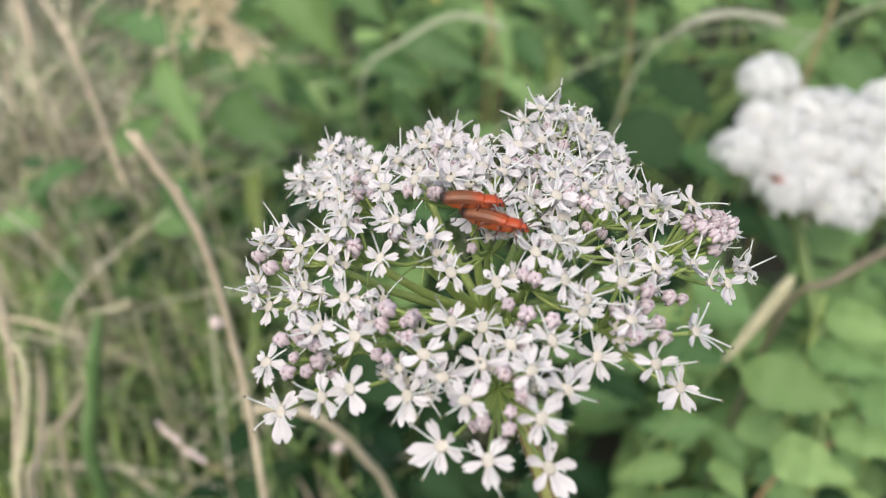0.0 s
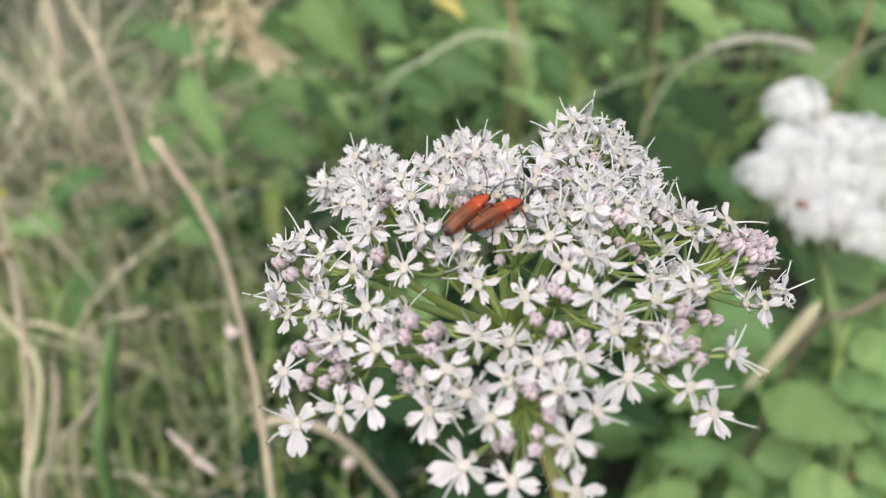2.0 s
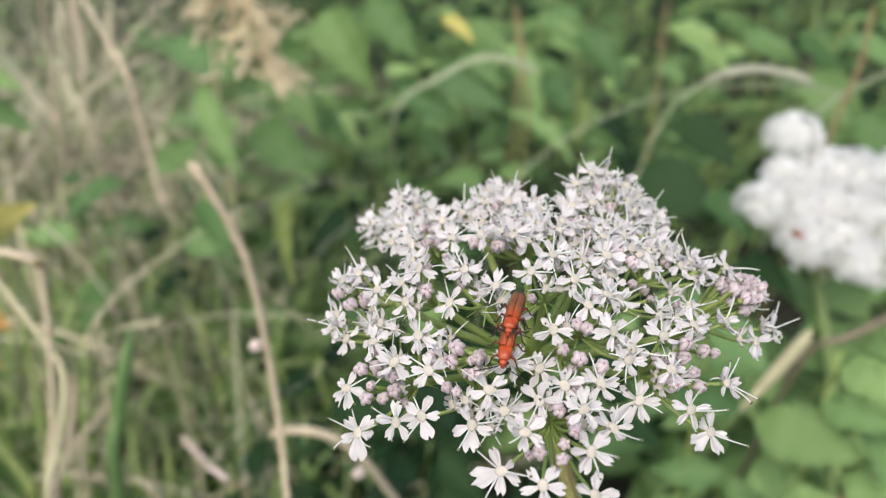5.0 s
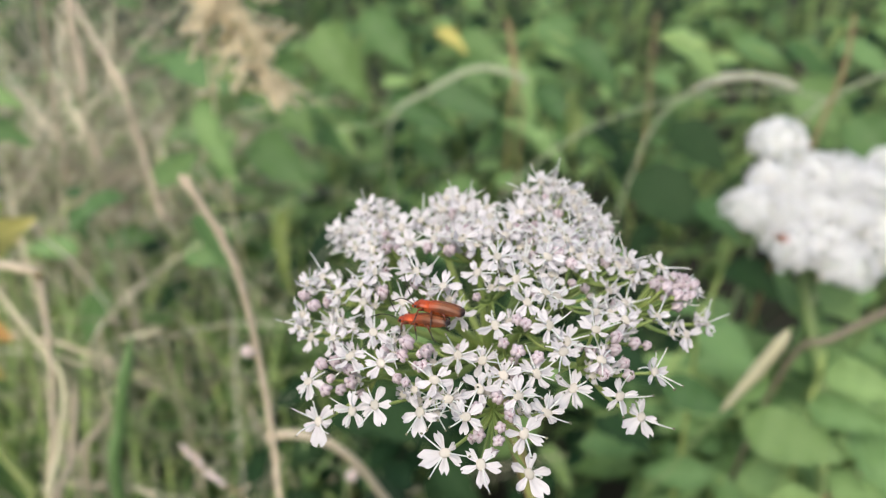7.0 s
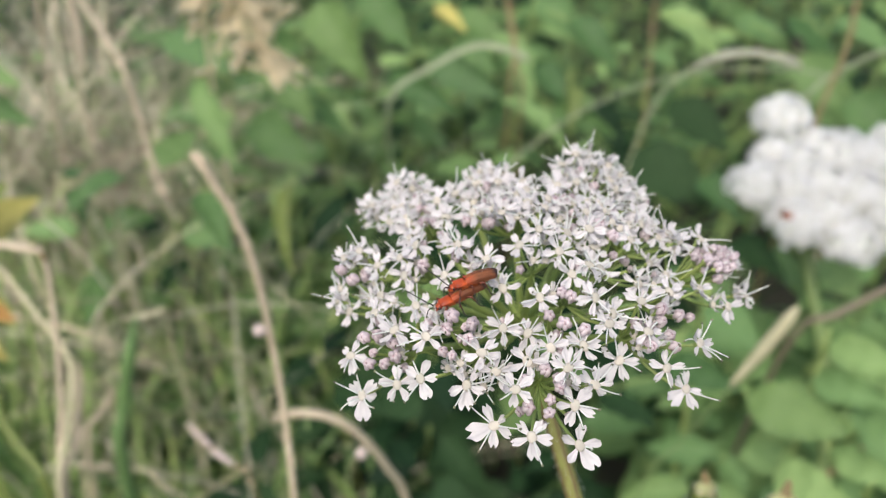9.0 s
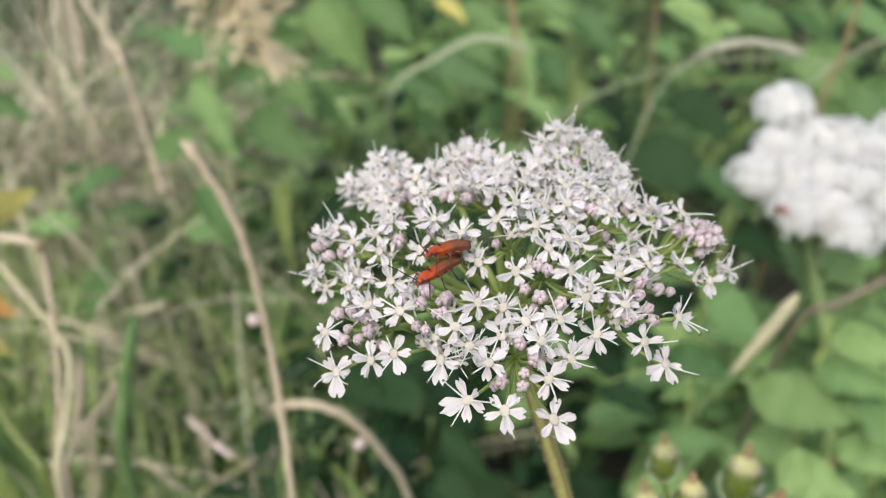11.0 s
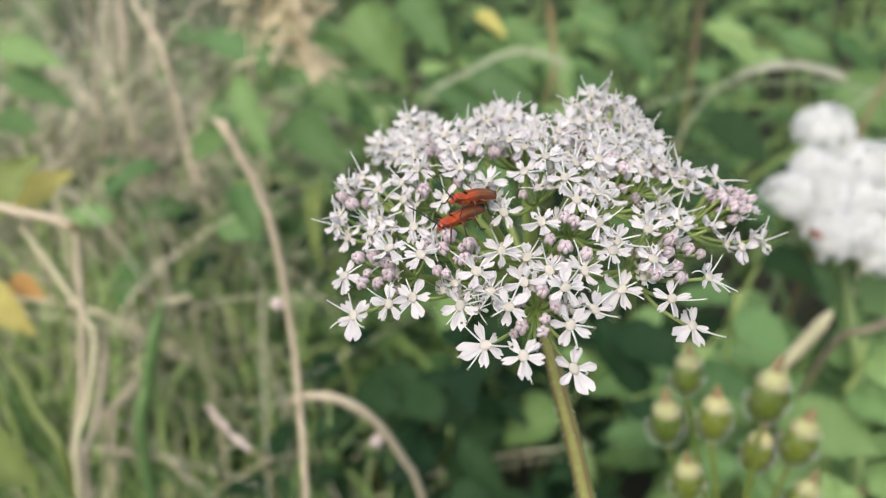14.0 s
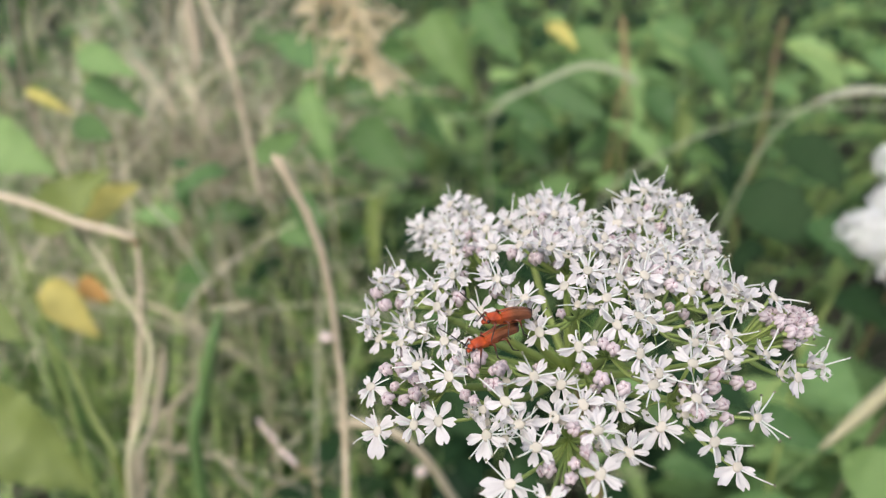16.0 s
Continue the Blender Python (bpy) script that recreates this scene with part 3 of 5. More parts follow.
tall_grass(STRAWS, [(-0.4512, 0.7636, 0.5551), (-0.426, 0.7463, 0.5312), (-0.4097, 0.7251, 0.5022), (-0.40, 0.72, 0.3), (-0.40, 0.72, -0.01)], 0.0019, SHEATH)
tall_grass("short dry bit of straw on a thin stalk", [(-0.2969, 0.4881, 0.4526), (-0.2819, 0.4933, 0.449), (-0.2700, 0.4990, 0.448), (-0.266, 0.503, 0.43), (-0.265, 0.505, 0.2), (-0.265, 0.505, -0.01)], 0.0032, SHEATH)
tall_grass(STRAWS, [(-0.3469, 0.5299, 0.3209), (-0.3603, 0.5142, 0.2999), (-0.3735, 0.4952, 0.2744), (-0.39, 0.48, 0.1), (-0.39, 0.48, -0.01)], 0.0036, STRAW)
tall_grass("short straw leaning in the grass", [(-0.2961, 0.4458, 0.4082), (-0.308, 0.4241, 0.3954), (-0.3172, 0.4031, 0.3829), (-0.325, 0.39, 0.25), (-0.33, 0.39, -0.01)], 0.0030, STRAW)
tall_grass("pale dry grass blade hanging over from a tall stem", [(-0.3247, 0.589, 0.6335), (-0.3259, 0.5989, 0.6584), (-0.3310, 0.6090, 0.695), (-0.345, 0.64, 0.76), (-0.44, 0.68, 0.79), (-0.60, 0.74, 0.66), (-0.66, 0.76, 0.3), (-0.66, 0.76, -0.01)], 0.0034, STRAW)
tall_grass("light green grass blade, bent low", [(-0.32, 0.325, 0.555), (-0.3, 0.3151, 0.5342), (-0.2849, 0.3007, 0.5144), (-0.2664, 0.2885, 0.4976), (-0.2587, 0.2781, 0.4834), (-0.25, 0.27, 0.2), (-0.25, 0.27, -0.01)], 0.003, LEAVES[3])


def joint(ob, line, foot):
    part("joint", mesh_of("joint", *ball_data(line[20] - foot, (0.0032, 0.0032, 0.0036), 6, 10), RUST), ob, "brown stem joint")


stem_thing("broken_straw", "broken pale straw with a sharp bend",
           [(-0.40, 0.357, 0.65), (-0.332, 0.358, 0.639), (-0.30, 0.358, 0.629), (-0.272, 0.36, 0.623), (-0.264, 0.3615, 0.616), (-0.261, 0.352, 0.594), (-0.259, 0.339, 0.568),
            (-0.257, 0.317, 0.53), (-0.256, 0.285, 0.479), (-0.257, 0.25, 0.3), (-0.257, 0.24, -0.01)],
           [0.0028] * 22 + [0.0020] * 29, STRAW, flat=0.5, extra=joint)
stem_thing("arching_grass", "long grass stem arching over with a pale feathery spike",
           [(0.3600, 0.8170, 0.5690), (0.3440, 0.8210, 0.5725), (0.3180, 0.8270, 0.5745), (0.2936, 0.8300, 0.5715), (0.2720, 0.8310, 0.5635), (0.2500, 0.8300, 0.5510), (0.2330, 0.8270, 0.5350), (0.2180, 0.8210, 0.5150), (0.1960, 0.7990, 0.4600), (0.1637, 0.7831, 0.25), (0.1587, 0.7831, -0.01)],
           [0.0006] * 3 + [0.0030] * 19 + [0.0014] * 29, PALEGRASS, flat=0.8, extra=husks(0.03, 0.44, 0.0105, SPIKE, 90))
stem_thing("arching_grass", "thin grey-green grass stem crossing the herbs",
           [(0.454, 0.883, 0.524), (0.386, 0.886, 0.532), (0.285, 0.881, 0.528), (0.184, 0.861, 0.506), (0.091, 0.825, 0.461), (0.039, 0.783, 0.407), (0.02, 0.77, 0.2), (0.02, 0.77, -0.01)],
           (0.0012, 0.0014), PALEGRASS, flat=0.5)
stem_thing("arching_grass", "pale green grass stem arching beside the white umbel",
           [(0.50, 0.76, 0.6), (0.461, 0.763, 0.614), (0.42, 0.758, 0.609), (0.382, 0.746, 0.595), (0.3485, 0.731, 0.576), (0.3215, 0.7, 0.5345), (0.31, 0.69, 0.2), (0.31, 0.69, -0.01)],
           (0.0018, 0.0018), PALEGRASS, flat=0.6)
stem_thing("arching_grass", "broad pale green grass blade bowed over the herbs",
           [(0.075, 0.93, 0.515), (0.05, 0.934, 0.526), (0.007, 0.934, 0.529), (-0.049, 0.915, 0.505), (-0.098, 0.888, 0.47), (-0.10, 0.95, 0.3), (-0.09, 0.99, -0.01)],
           (0.005, 0.002), PALEGRASS, flat=0.25)
def sheath(ob, line, foot):
    part("sheath", tube("sheath", [q - foot for q in line[1:14]], [0.0016, 0.0030, 0.0042] + [0.0048] * 5 + [0.0046 - 0.0007 * k for k in range(5)], SHEATH, 8, 0.9), ob, "withered tan sheath")


stem_thing("withered_stalk", "withered tan sheath on a green stalk, leaning",
           [(0.195, 0.3366, 0.622), (0.188, 0.334, 0.605), (0.175, 0.328, 0.583), (0.154, 0.316, 0.555), (0.133, 0.304, 0.527), (0.115, 0.294, 0.5), (0.09, 0.28, 0.3), (0.08, 0.27, -0.01)],
           (0.0008, 0.0009), DULLGREEN, category="plant", flat=0.8, extra=sheath)
stem_thing("withered_stalk", "brown leaning stalk behind the white umbel",
           [(0.43, 0.49, 0.58), (0.376, 0.472, 0.561), (0.3205, 0.4545, 0.54), (0.2835, 0.442, 0.524), (0.262, 0.45, 0.49), (0.26, 0.47, 0.3), (0.26, 0.47, -0.01)],
           (0.004, 0.002), BROWN, category="plant")
stem_thing("rusty_stem", "thin rust-brown stem among green herbs", [(0.367, 0.7426, 0.675), (0.3575, 0.71, 0.6315), (0.335, 0.6745, 0.584), (0.32, 0.645, 0.545), (0.31, 0.64, 0.2), (0.31, 0.64, -0.01)],
           (0.0022, 0.0022), RUST, category="plant")
stem_thing("rusty_stem", "thin rust-brown stem among green herbs", [(0.40, 0.42, 0.48), (0.358, 0.4025, 0.468), (0.324, 0.39, 0.452), (0.274, 0.366, 0.4226), (0.2325, 0.347, 0.398), (0.22, 0.34, 0.2), (0.22, 0.34, -0.01)],
           (0.0019, 0.0019), RUST, category="plant")
stem_thing("rusty_stem", "thin yellow-brown stem among the herbs", [(0.053, 1.065, 0.545), (0.066, 1.028, 0.485), (0.06, 1.0, 0.447), (0.06, 1.0, 0.2), (0.06, 1.0, -0.01)],
           (0.0025, 0.0025), RUST, category="plant")

stem_thing("rusty_stem", "thin orange-brown stem among green herbs", [(0.2489, 1.0374, 0.5763), (0.2437, 1.0106, 0.54), (0.2416, 0.9794, 0.4978), (0.2376, 0.9437, 0.4495), (0.2376, 0.934, 0.202), (0.2376, 0.934, -0.01)],
           (0.0017, 0.0017), RUST, category="plant")
stem_thing("rusty_stem", "thin orange-brown stem among green herbs", [(0.0448, 0.9774, 0.583), (0.0528, 0.948, 0.5429), (0.0637, 0.9186, 0.503), (0.0685, 0.8976, 0.4744), (0.0685, 0.888, 0.213), (0.0685, 0.888, -0.01)],
           (0.0017, 0.0017), RUST, category="plant")
placed_plant("yellowing_herb", "low herb with yellowing leaves among green ones", (0.19, 1.08, 0), [
    ((0.1754, 0.9738, 0.441), (0.2068, 0.8956, 0.4073), 0.042, 2), ((0.1357, 0.9586, 0.4716), (0.1418, 0.892, 0.4521), 0.030, 3)], 21)
placed_plant("yellowing_herb", "herb with a small yellow leaf at its top", (0.02, 1.2, 0), [
    ((-0.0491, 1.0824, 0.5248), (-0.009, 1.028, 0.5258), 0.026, 4), ((-0.012, 1.0621, 0.4966), (0.0275, 0.9926, 0.4772), 0.048, 0)], 22)


def snail(place, size, seed):
    """A small coiled shell stuck to a stem."""
    ob = thing("snail_shell", "small pale snail shell stuck to a dry stem", "snail shell", "snail shells", place=place)
    pts, rad = [], []
    for k in range(36):
        a = k / 36 * 4.2 * math.pi
        f = k / 35
        r = size * 0.55 * f
        pts.append(Vector((r * math.cos(a), r * math.sin(a), size * 0.45 * (1 - f))))
        rad.append(size * (0.10 + 0.34 * f))
    part("shell", tube("shell", pts, rad, SHELL, 8), ob, m=pose(0, 0, 0, 70, 20 * seed, 30))


snail((-0.1052, 0.2690, 0.6470), 0.0045, 1)
snail((-0.0620, 0.2960, 0.5215), 0.0055, 2)


def panicle():
    """The loose dry flower head of a tall grass."""
    top = Vector((-0.2, 0.73, 0.578))
    foot = Vector((-0.33, 0.95, -0.01))
    ob = thing("grass_panicle", "loose feathery straw-coloured grass panicle, drooping", "grass", place=foot)
    line = smooth_line([foot - foot, Vector((-0.31, 0.86, 0.45)) - foot, Vector((-0.275, 0.78, 0.66)) - foot, Vector((-0.235, 0.745, 0.655)) - foot, top - foot], 8)
    part("stalk", tube("stalk", line, (0.0025, 0.001), PANICLE, 5), ob)
    rnd = random.Random(5)
    grain = mesh_of("spikelet", *ball_data((0, 0, 0), (0.0023, 0.0023, 0.0075), 4, 6), PANICLE)
    for k in range(54):
        f = k / 53
        i = f * 15
        q = line[-1 - int(i)].lerp(line[-2 - int(i)], i % 1)
        out = Vector((rnd.uniform(-1, 1), rnd.uniform(-0.6, 0.6), rnd.uniform(-0.7, 0.4))).normalized()
        ln = rnd.uniform(0.025, 0.06) * (0.5 + 0.6 * math.sin(3 * f))
        tip = q + out * ln + Vector((0, 0, -0.4 * ln))
        part("branch", tube("branch", smooth_line([q, q + out * ln * 0.6, tip], 3), 0.0006, PANICLE, 4), ob)
        for j in range(7):
            p = q.lerp(tip, 0.2 + 0.13 * j) + Vector((rnd.uniform(-1, 1), rnd.uniform(-1, 1), rnd.uniform(-1, 1))) * 0.004
            part("spikelet", grain, ob, m=basis(p, (1, 0, 0), out + Vector((rnd.uniform(-0.6, 0.6), 0, rnd.uniform(-0.9, 0.3)))))


panicle()

# ---- the white umbel further off ----


def petal_data(length, width, cup=0.25, notch=0.22, cols=6, rows=8, rnd=None, claw=0.34):
    """A notched petal on +x from the origin: a narrow claw, widest near its end, grooved along its middle, its edge a little crumpled."""
    verts, faces = [], []
    crumple = [(rnd.uniform(-1, 1), rnd.uniform(-1, 1)) for k in range(cols + 1)] if rnd else [(0, 0)] * (cols + 1)
    lean = rnd.uniform(-0.10, 0.10) if rnd else 0
    for i in range(rows + 1):
        t = i / rows
        swell = claw + (1 - claw) * math.sin(math.pi * 0.5 * min(1.0, t / 0.72)) ** 1.35
        half = width * 0.5 * swell * (1 - 0.30 * max(0, t - 0.72) / 0.28)
        for k in range(cols + 1):
            u = 2 * k / cols - 1
            edge = 1 - notch * max(0, 1 - 1.7 * abs(u)) - 0.16 * abs(u) ** 3 + 0.05 * crumple[k][0]
            x = length * (t if t < 0.6 else 0.6 + (t - 0.6) * (2.5 * edge - 1.5))
            groove = 0.05 * math.cos(u * 4.6) * math.sin(math.pi * min(1, t * 1.1))
            z = length * (cup * t * t * (0.4 + 0.6 * abs(u)) - 0.08 * math.sin(math.pi * t) - 1.6 * groove + 0.07 * crumple[k][1] * max(0, t - 0.45))
            verts.append((x, u * half + lean * length * t * t, z))
    for i in range(rows):
        for k in range(cols):
            a = i * (cols + 1) + k
            faces.append((a, a + cols + 1, a + cols + 2, a + 1))
    return verts, faces


def moved(data, m):
    return [m @ Vector(v) for v in data[0]], data[1]


def far_umbel():
    rnd = random.Random(12)
    foot = Vector((0.345, 0.38, -0.01))
    ob = thing("hogweed_umbel", "dense white flower umbel on a ridged green stalk", "flower", "white umbels", place=foot)
    hub = Vector((0.312, 0.575, 0.495)) - foot
    part("stalk", tube("stalk", smooth_line([hub, Vector((0.32, 0.545, 0.459)) - foot, Vector((0.332, 0.51, 0.41)) - foot, Vector((0.34, 0.45, 0.3)) - foot, (0, 0, 0)], 5), (0.0052, 0.006), DULLGREEN, 9), ob)
    pet = petal_data(0.0040, 0.0030, cols=2, rows=3)
    # the place and size of each small umbel
    balls = [(0.2859, 0.6409, 0.5859, 1.15), (0.2511, 0.572, 0.5563, 1.1), (0.2788, 0.5384, 0.5398, 1.05), (0.3216, 0.5266, 0.5321, 1.1), (0.3367, 0.61, 0.5665, 1.2), (0.36, 0.606, 0.5637, 1.1),
             (0.2901, 0.598, 0.5639, 1.05), (0.3096, 0.578, 0.5533, 1.05), (0.3382, 0.5733, 0.5496, 1.1), (0.2715, 0.6035, 0.5692, 0.72), (0.3135, 0.6136, 0.5696, 0.95), (0.3617, 0.5639, 0.5448, 1.05),
             (0.3083, 0.5504, 0.5419, 0.95), (0.281, 0.5694, 0.5519, 0.95), (0.3872, 0.5952, 0.5581, 1.1), (0.3718, 0.5399, 0.535, 1.05), (0.3898, 0.6255, 0.5728, 1.0), (0.4008, 0.5738, 0.5484, 1.1)]
    for x, y, z, size in balls:
        c = Vector((x, y, z)) - foot
        size *= 1.06
        part("ray", tube("ray", smooth_line([hub, (hub + c) / 2 + Vector((0, 0, -0.006)), c - Vector((0, 0, 0.01))], 3), 0.0016, GREEN, 5), ob)
        bits = []
        for k in range(150):
            d = Vector((rnd.gauss(0, 1), rnd.gauss(0, 1), rnd.gauss(0.45, 0.8))).normalized()
            if d.z < -0.35:
                continue
            q = c + Vector((d.x * 0.0186, d.y * 0.0186, d.z * 0.0166)) * (size * rnd.uniform(0.94, 1.18))
            bits.append((moved(ball_data((0, 0, 0), 0.0011, 3, 6), Matrix.Translation(q + d * 0.0003)), 1))
            base = basis(q, (1, 0.2, 0.1), d)
            for j in range(5):
                bits.append((moved(pet, base @ pose(0, 0, 0, 0, 0, 72 * j + 20 * k) @ pose(0.0006, 0, 0, 0, rnd.uniform(-35, 10), 0) @ Matrix.Scale(rnd.uniform(0.8, 1.25), 4)), 0))
            if k % 3 == 0:
                out = (d + Vector((rnd.uniform(-0.5, 0.5), rnd.uniform(-0.5, 0.5), 0))) * 0.0052
                bits.append((tube_data([q, q + out], (0.0003, 0.0002), 4), 0))
        # added filler ball, gap shade between florets given by its colour
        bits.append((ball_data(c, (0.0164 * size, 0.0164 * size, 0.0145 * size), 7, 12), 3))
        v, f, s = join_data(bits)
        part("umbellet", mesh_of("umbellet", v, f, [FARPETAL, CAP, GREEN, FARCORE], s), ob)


far_umbel()

# ---- the hogweed umbel in flower ----
HUB = Vector((0.0085, 0.117, 0.792))

def floret_parts(rnd):
    """The meshes that the florets share."""
    petals = [mesh_of("petal", *petal_data(0.00315, 0.00168 + 0.00014 * (v % 4), -0.04 + 0.09 * (v % 5), 0.10 + 0.07 * (v % 4), rnd=rnd), PETAL) for v in range(12)]
    outer = [mesh_of("petal", *petal_data(0.0036, 0.0028, 0.04 + 0.06 * v, 0.34 - 0.07 * v, rnd=rnd), PETAL) for v in range(3)]
    stamens = []
    for v in range(6):
        ln = (0.0050, 0.0053, 0.0055, 0.0047, 0.0041, 0.0036)[v]
        bow = (0.1, 0.35, -0.3, 0.9, 1.9, 3.0)[v]
        line, a = [Vector((0.0004, 0, 0.0002))], 0.85 if v < 3 else 1.1
        for k in range(10):
            line.append(line[-1] + Vector((math.cos(a), 0, math.sin(a))) * ln / 10)
            a -= bow / 10 * (0.5 + k * 0.16)
        d = (line[-1] - line[-2]).normalized()
        tip = ball_data((0, 0, 0), (0.00025, 0.00019, 0.00040), 5, 8)
        v_, f_, s_ = join_data([(tube_data(line, (0.00018, 0.00011), 6), 0),
                                (moved(tip, basis(line[-1], (0, 1, 0), d.cross(Vector((0, 1, 0))))), 1)])
        stamens.append(mesh_of("stamen", v_, f_, [FILAMENT, ANTHER], s_))
    def lobe(u, a):
        return 1 + 0.07 * math.cos(2 * a) + 0.04 * math.cos(5 * a)
    disc = join_data([(ball_data((0, 0, 0.00022), (0.00103, 0.00095, 0.00034), 6, 16, lobe), 0), (ball_data((0, 0, -0.0006), (0.00062, 0.00062, 0.00085), 5, 8), 1)])
    disc_me = mesh_of("floret", disc[0], disc[1], [DISC, GREEN], disc[2])
    buds = []
    for v in range(4):
        r = 0.00108 + 0.00012 * v
        lobes = []
        for k in range(5):
            a = 72 * k + rnd.uniform(-5, 5)
            s = rnd.uniform(0.78, 1.16)
            lob = ball_data((0, 0, 0), (r * 0.50 * s, r * 0.48 * s, r * 0.88 * s), 7, 10, lambda u, w: 1 - 0.25 * max(0, -math.cos(w)) * u)
            lobes.append((moved(lob, pose(0, 0, 0, 0, 0, a) @ pose(r * 0.50, 0, 0.0001 * rnd.uniform(-1, 1), rnd.uniform(-16, 16), -20 + rnd.uniform(-16, 10), 0)), 0))
        for k in range(5):
            crease = ball_data((0, 0, 0), (r * 0.07, r * 0.06, r * 0.52), 5, 6)
            lobes.append((moved(crease, pose(0, 0, 0, 0, 0, 72 * k + 36) @ pose(r * 0.44, 0, r * 0.52, 0, -52, 0)), 1))
        lobes.append((ball_data((0, 0, r * 0.12), (r * 0.62, r * 0.62, r * 0.60), 6, 10), 1))
        lobes.append((ball_data((0, 0, -r * 0.9), (r * 0.55, r * 0.55, r * 0.6), 5, 8), 2))
        if v == 3:
            line = smooth_line([(0.0004, 0, 0.0006), (0.0012, 0.0001, 0.0016), (0.0020, 0.0003, 0.0014)], 3)
            lobes.append((tube_data(line, (0.00013, 0.0001), 5), 3))
        bv, bf, bs = join_data(lobes)
        buds.append(mesh_of("bud", bv, bf, [BUD, CREASE, GREEN, FILAMENT], bs))
    return petals, outer, stamens, disc_me, buds


def facing(p, hub):
    """The way a floret faces: up, outward from its small umbel and a little outward from the whole."""
    r = Vector((p.x - hub.x, p.y - hub.y, 0))
    c = Vector((p.x + 0.0005, min(p.y + 0.013, 0.010), 0))
    return (Vector((0, -0.26 - 0.62 * min(1, max(0, (p.y + 0.014) / 0.034)), 1)) + r * (0.36 / max(0.007, r.length)) + c * (0.4 / 0.045)).normalized()


rnd_umbel = random.Random(4)
petals, outer, stamens, disc_me, buds = floret_parts(rnd_umbel)


def umbel_stem():
    ob = thing("hogweed_umbel", "white hogweed umbel in flower with pink buds on green rays", "flower", "white umbels", place=HUB)
    stem = smooth_line([(0, 0, 0), (0.0094, -0.0098, -0.026), (0.0185, -0.0196, -0.052), (0.032, -0.034, -0.10), (0.05, -0.05, -0.25), (0.055, -0.055, -0.5), (0.055, -0.055, -0.797)], 6)
    rad = [0.0017 + 0.0007 * min(1, i / 14) for i in range(len(stem))]
    ridged = tube_data(stem, rad, 20)
    n = 20
    for i in range(len(stem)):
        for k in range(0, n, 2):
            q = ridged[0][i * n + k]
            ridged[0][i * n + k] = stem[i] + (q - stem[i]) * 0.80
    slots = [1 if k % 5 == 0 else 0 for i in range(len(stem) - 1) for k in range(n)] + [0, 0]
    part("stem", mesh_of("stem", *ridged, [STEM, STRIPE], slots), ob, "ridged green stem flushed purple")
    bits = []
    for k in range(260):
        i = rnd_umbel.uniform(0, 17)
        j = int(i)
        q = stem[j].lerp(stem[j + 1], i - j)
        d = (stem[j + 1] - stem[j]).normalized()
        side = d.orthogonal().normalized()
        side.rotate(Matrix.Rotation(rnd_umbel.uniform(0, 6.28), 3, d))
        q = q + side * rad[j] * 0.95
        bits.append((tube_data([q, q + side * rnd_umbel.uniform(0.0006, 0.0013) + d * 0.0003], (0.00006, 0.00002), 3), 0))
    v, f = join_data(bits)[:2]
    part("hairs", mesh_of("hairs", v, f, FILAMENT), ob, "fine white hairs on the stem")
    return ob


